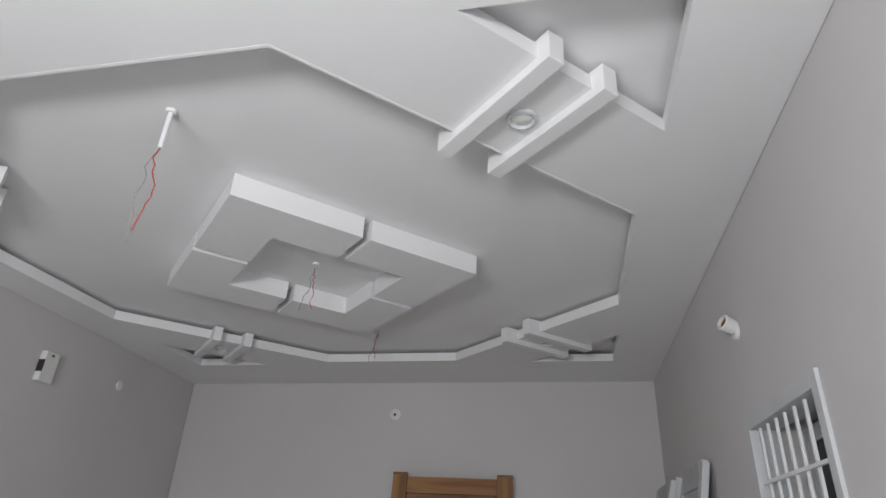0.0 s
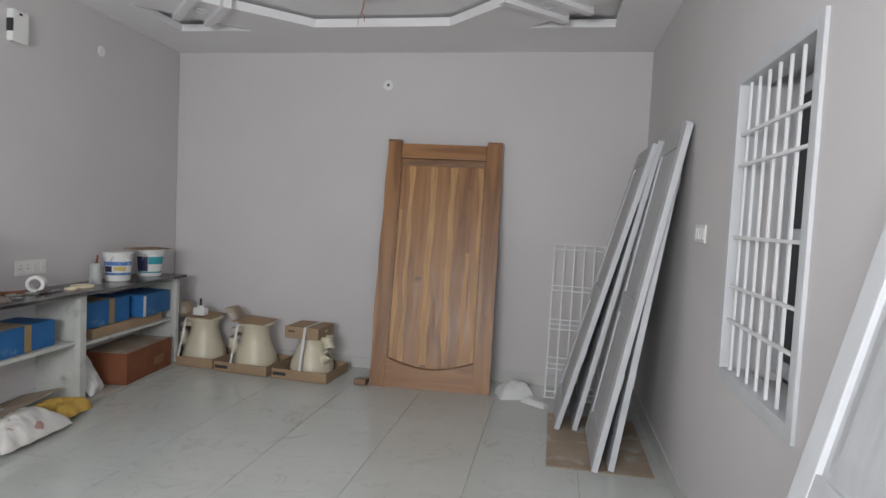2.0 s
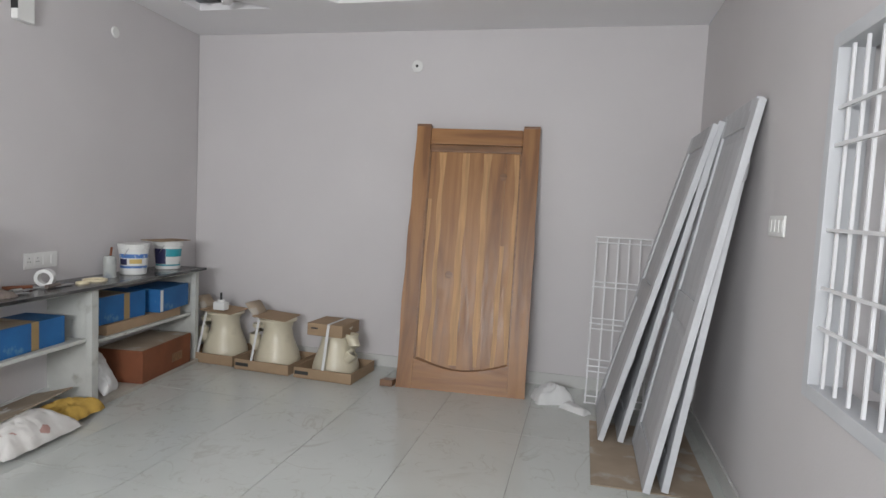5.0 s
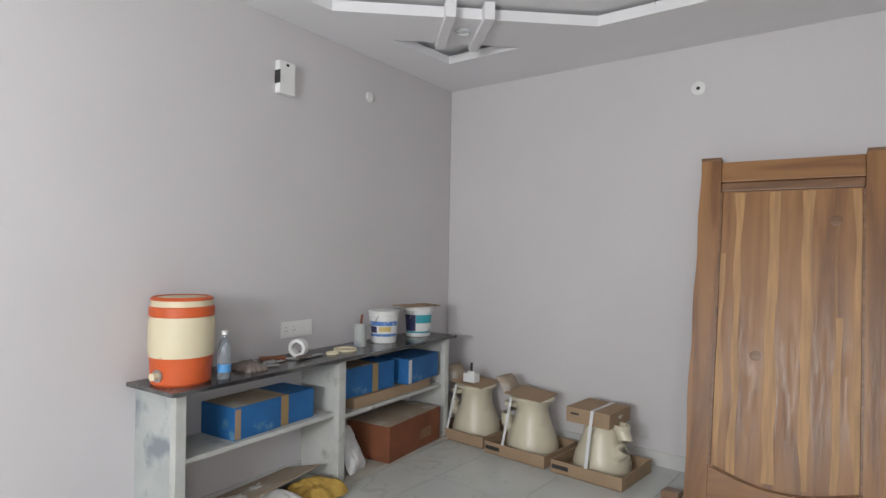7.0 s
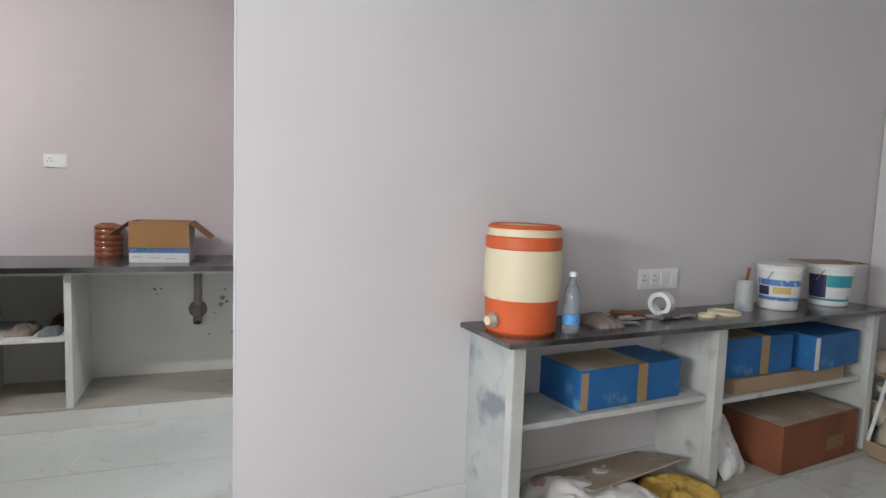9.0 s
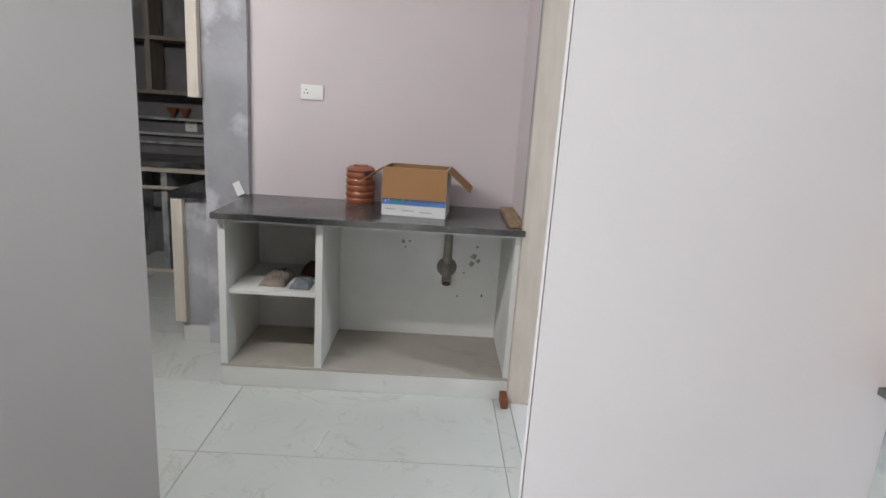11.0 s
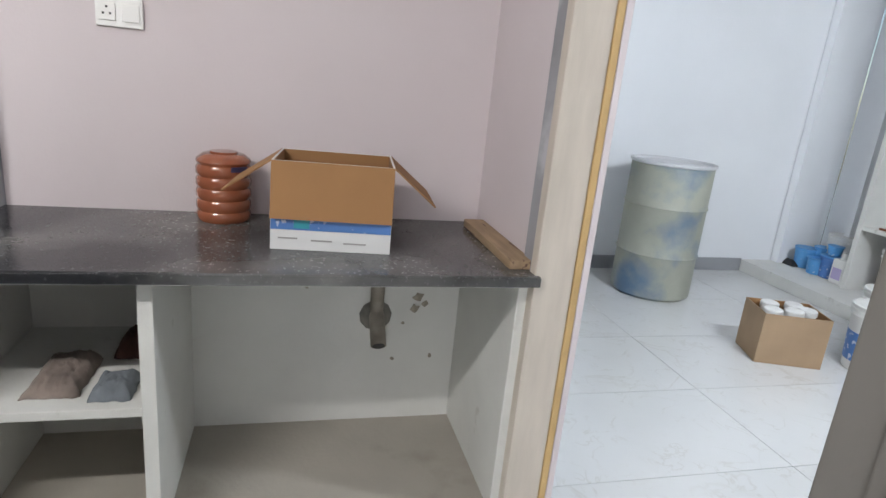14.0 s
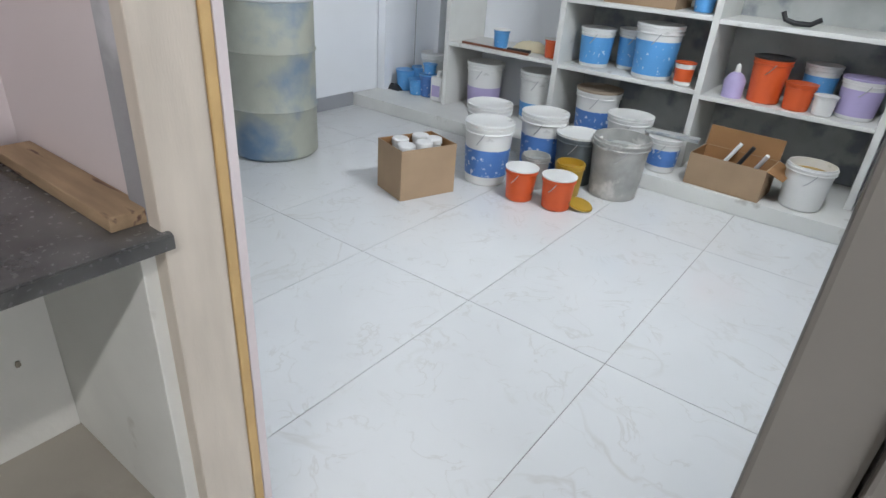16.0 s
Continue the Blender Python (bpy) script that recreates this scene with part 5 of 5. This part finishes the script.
single("tin_lid", lathe([(0, 0.01), (0.07, 0.01), (0.075, 0), (0, 0)], 24), OCHRE, "ochre-stained tin lid leaning at a can", "lid", pose(-4.92, 5.36, 0.02, 0, 12, 0), smooth=40)
bucket("paint_bucket", "white paint bucket on the shelf base", pose(-6.36, 6.46, 0.1015, 0, 0, -60), 0.145, 0.36, BUCKET, LILAC, group=G, band_z=(0.1, 0.5))
bucket("paint_bucket", "white paint bucket on the shelf base", pose(-5.87, 6.48, 0.1015, 0, 0, -60), 0.15, 0.37, BUCKET, LBLUE, group=G, band_z=(0.1, 0.4))
bucket("paint_bucket", "white bucket with blue label and dusty lid", pose(-5.36, 6.42, 0.1015, 0, 0, -60), 0.155, 0.35, BUCKET, BLUELAB, group=G, band_z=(0.1, 0.6), lidmat=CARDD)
bucket("paint_bucket", "white bucket with blue label", pose(-5.0, 6.13, 0.1015, 0, 0, -60), 0.14, 0.29, BUCKET, BLUELAB, group=G, band_z=(0.1, 0.5))
bucket("paint_can", "white paint tin with printed label under a board", pose(-4.74, 6.10, 0.1015, 0, 0, -60), 0.10, 0.21, BUCKET, BLUELAB, group=G, band_z=(0.2, 0.7))
single("board", bx(-0.28, 0.25, -0.04, 0.04, 0, 0.02, 0.003), SLABWORN, "dusty board lying across a tin", "board", pose(-4.80, 6.12, 0.3165, 0, 0, 3))
t = open_carton("brown_carton", "low open brown carton with brushes on the shelf base", pose(-4.55, 5.985, 0.1015, 0, 0, -3), 0.43, 0.27, 0.19, CARD, CARDIN, (("back", 0.12, -80), ("right", 0.1, 20)))
for i, x in enumerate((0.12, 0.2, 0.3)):
    b = thing("paint_brush", "paint brush sticking out of a carton", "brush", t.matrix_world @ pose(x, 0.13, 0.05, -20 + 18 * i, 25, 0), "brushes in the carton")
    part("handle", tube([(0, 0, 0.05), (0, 0, 0.24)], 0.012, 8), BUCKET if i != 1 else BLACK, b, smooth=50)
    part("bristles", bx(-0.025, 0.025, -0.01, 0.01, 0.0, 0.06, 0.003), RAG, b)
bucket("paint_bucket", "open white bucket with ochre rim", pose(-3.93, 6.12, 0.1015, 0, 0, -60), 0.125, 0.25, BUCKET, None, False, G, fill=OCHRE)
# recess
for i, (x, y, r, h, m) in enumerate(((-7.16, 6.42, 0.085, 0.17, LBLUE), (-6.98, 6.36, 0.07, 0.13, LBLUE), (-6.88, 6.40, 0.085, 0.18, BLUELAB), (-6.94, 6.56, 0.13, 0.33, BUCKET), (-7.06, 6.5, 0.075, 0.2, LBLUE))):
    bucket("paint_can", "small blue paint can in the shelf recess", pose(x, y, 0.1015, 0, 0, -60), r, h, m, None, True, "cans in the recess", lidmat=LBLUE if i != 3 else BUCKET, handle=False)
bucket("paint_can", "small blue paint can stacked on another", pose(-6.88, 6.40, 0.288, 0, 0, -60), 0.055, 0.08, LBLUE, None, True, "cans in the recess", handle=False, lidmat=LBLUE)
t = thing("jerry_can", "white plastic jerry can with lilac label", "jerry can", pose(-6.72, 6.33, 0.1015))
part("body", bx(-0.06, 0.06, -0.045, 0.045, 0, 0.2, 0.02), BUCKET, t, smooth=40)
part("neck", lathe([(0.03, 0.195), (0.02, 0.23), (0.02, 0.25), (0, 0.252)], 16), BUCKET, t, smooth=40)
part("label_band", bx(-0.04, 0.04, -0.0465, -0.0445, 0.04, 0.13), LILAC, t)
single("dark_rag", cloth(0.2, 0.12, 0.06, 70, 10), BLACK, "dark rag in the shelf recess", "rag", pose(-7.24, 6.36, 0.1015), smooth=60)
# first bay
bucket("paint_can", "small blue paint can on a shelf", pose(-6.22, 6.42, 0.601), 0.06, 0.13, LBLUE, None, True, "cans on the shelves", lidmat=BUCKET, handle=False)
single("brush_pad", bx(-0.09, 0.09, -0.02, 0.02, 0, 0.022, 0.004), BLACK, "black scraper lying on a shelf", "scraper", pose(-6.02, 6.36, 0.601, 0, 0, 10))
single("red_stick", bx(-0.3, 0.3, -0.012, 0.012, 0, 0.015, 0.002), REDBOX, "red-brown stick lying along a shelf edge", "stick", pose(-6.2, 6.30, 0.601, 0, 0, -2))
single("cream_sheet", cloth(0.3, 0.16, 0.09, 74, 10), CREAM, "folded cream paper on a shelf", "paper", pose(-5.98, 6.52, 0.601), smooth=60)
bucket("paint_can", "small orange can on a shelf", pose(-5.76, 6.38, 0.601), 0.055, 0.13, ORANGECAN, None, True, "cans on the shelves", handle=False)
# second bay
bucket("paint_bucket", "light blue paint bucket on a shelf", pose(-5.46, 6.45, 0.591, 0, 0, -60), 0.115, 0.25, BUCKET, LBLUE, group=G, band_z=(0.1, 0.8))
bucket("paint_bucket", "blue paint bucket on a shelf", pose(-5.24, 6.58, 0.591, 0, 0, -60), 0.11, 0.26, BUCKET, LBLUE, group=G, band_z=(0.1, 0.8))
bucket("paint_bucket", "tall white bucket with bright blue label on a shelf", pose(-5.03, 6.42, 0.591, 0, 0, -60), 0.145, 0.33, BUCKET, LBLUE, group=G, band_z=(0.08, 0.72))
bucket("paint_can", "small orange and white can on a shelf", pose(-4.80, 6.34, 0.591, 0, 0, -60), 0.06, 0.14, BUCKET, ORANGECAN, True, "cans on the shelves", handle=False, lidmat=ORANGECAN)
open_carton("brown_carton", "open brown carton on the upper shelf", pose(-5.40, 6.30, 1.021, 0, 0, 2), 0.46, 0.36, 0.22, CARD, CARDIN, (("front", 0.14, 20), ("right", 0.2, -50), ("left", 0.14, 25)))
bucket("paint_can", "light blue can on the upper shelf", pose(-4.80, 6.42, 1.021), 0.065, 0.15, LBLUE, None, True, "cans on the shelves", lidmat=LBLUE, handle=False)
# third bay
t = thing("squeeze_bottle", "lilac-white squeeze bottle on a shelf", "bottle", pose(-4.50, 6.38, 0.571))
part("body", lathe([(0, 0), (0.06, 0), (0.062, 0.1), (0.04, 0.135), (0.016, 0.15)], 18), LILAC, t, smooth=45)
part("nozzle", lathe([(0.018, 0.148), (0.012, 0.19), (0, 0.2)], 12), BUCKET, t, smooth=45)
bucket("paint_can", "orange paint can with black lid on a shelf", pose(-4.33, 6.42, 0.571, 0, 0, -60), 0.105, 0.26, ORANGECAN, None, True, "cans on the shelves", lidmat=BLACK)
bucket("paint_can", "short orange can on a shelf", pose(-4.14, 6.36, 0.571, 0, 0, -60), 0.08, 0.15, ORANGECAN, None, True, "cans on the shelves", lidmat=ORANGECAN, handle=False)
bucket("paint_can", "white and blue can on a shelf", pose(-4.08, 6.58, 0.571, 0, 0, -60), 0.095, 0.24, BUCKET, LBLUE, True, "cans on the shelves", handle=False)
bucket("paint_can", "small white can on a shelf", pose(-4.0, 6.34, 0.571, 0, 0, -60), 0.06, 0.11, BUCKET, None, True, "cans on the shelves", handle=False)
bucket("paint_bucket", "white pail with lilac label on a shelf", pose(-3.85, 6.44, 0.571, 0, 0, -60), 0.11, 0.22, BUCKET, LILAC, group=G, band_z=(0.1, 0.75), lidmat=LILAC)
t = thing("scraper", "black curved handle tool on the upper shelf", "tool", pose(-4.25, 6.36, 1.011))
part("handle", tube([(-0.1, 0, 0.07), (-0.08, 0, 0.03), (-0.03, 0, 0.016), (0.05, 0, 0.018), (0.1, 0.0, 0.05)], 0.014, 8), BLACK, t, smooth=50)
# unseen tube fixtures added high on the walls at the two fill lamps
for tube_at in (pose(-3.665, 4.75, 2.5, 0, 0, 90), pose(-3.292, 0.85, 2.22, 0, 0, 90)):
    t = thing("added_tube_light", "unseen white tube light added high on the wall", "tube light", tube_at, "tube lights")
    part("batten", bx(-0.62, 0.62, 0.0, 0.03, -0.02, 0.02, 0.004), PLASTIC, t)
    part("added_tube_glow", tube([(-0.59, 0.048, 0), (0.59, 0.048, 0)], 0.014, 10), TUBE, t, "added glowing tube", smooth=60)
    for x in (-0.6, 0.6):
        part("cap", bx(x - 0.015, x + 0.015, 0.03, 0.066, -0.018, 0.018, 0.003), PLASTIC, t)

bm = bmesh.new()
prism(bm, [(-3.178, 2.612), (-3.50, 2.7322), (-3.502, 2.7392), (-3.178, 2.619)], 0.0, 2.298)
structure("wall_end", bm, WALL, "mauve-grey painted wall end", "wall")
# dark grey strip over the far part of the wall end
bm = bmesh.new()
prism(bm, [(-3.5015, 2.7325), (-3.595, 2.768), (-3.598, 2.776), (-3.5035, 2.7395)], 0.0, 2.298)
structure("dark_end_strip", bm, JAMBGREY, "dark grey strip on the wall end", "lining")

# ---- floors of tiles ----
def tiled(name, x0, x1, y0, y1, ox, oy, tw, tl, mat, label):
    """A grout bed with tiles laid on a grid through (ox, oy), cut at the edges."""
    bed = structure(name, bx(x0, x1, y0, y1, -0.06, -0.004), GROUT, label, "floor")
    meshes = {}
    i0, i1 = math.floor((x0 - ox) / tw), math.ceil((x1 - ox) / tw)
    j0, j1 = math.floor((y0 - oy) / tl), math.ceil((y1 - oy) / tl)
    g = 0.0014
    for i in range(i0, i1):
        for j in range(j0, j1):
            a, b = max(ox + i * tw, x0) + g, min(ox + (i + 1) * tw, x1) - g
            c, d = max(oy + j * tl, y0) + g, min(oy + (j + 1) * tl, y1) - g
            if b - a < 0.02 or d - c < 0.02:
                continue
            key = (round(b - a, 3), round(d - c, 3))
            if key not in meshes:
                w, l = key
                meshes[key] = mesh_of("tile", bx(-w / 2, w / 2, -l / 2, l / 2, -0.0035, 0.0), mat)
            ob = new("tile", meshes[key])
            ob.parent = bed
            ob.location = ((a + b) / 2, (c + d) / 2, 0)


tiled("floor", -3.29, XR, -0.6, YB, -0.25, 2.605, 0.6, 1.29, TILE, "polished grey-white marble tile floor")
tiled("floor_rear", -7.05, -3.291, -0.76, 2.79, -4.02, 1.46, 0.6, 1.25, TILE, "polished marble tile floor of passage and kitchen")
tiled("floor_store", -7.35, -3.4, 2.791, 6.76, -4.21, 4.12, 0.61, 0.61 * 2, TILEW, "polished white marble tile floor of the store room")
structure("ground", bx(-14, 14, -14, 14, -0.2, -0.07), GROUT, "plain ground outside", "ground")
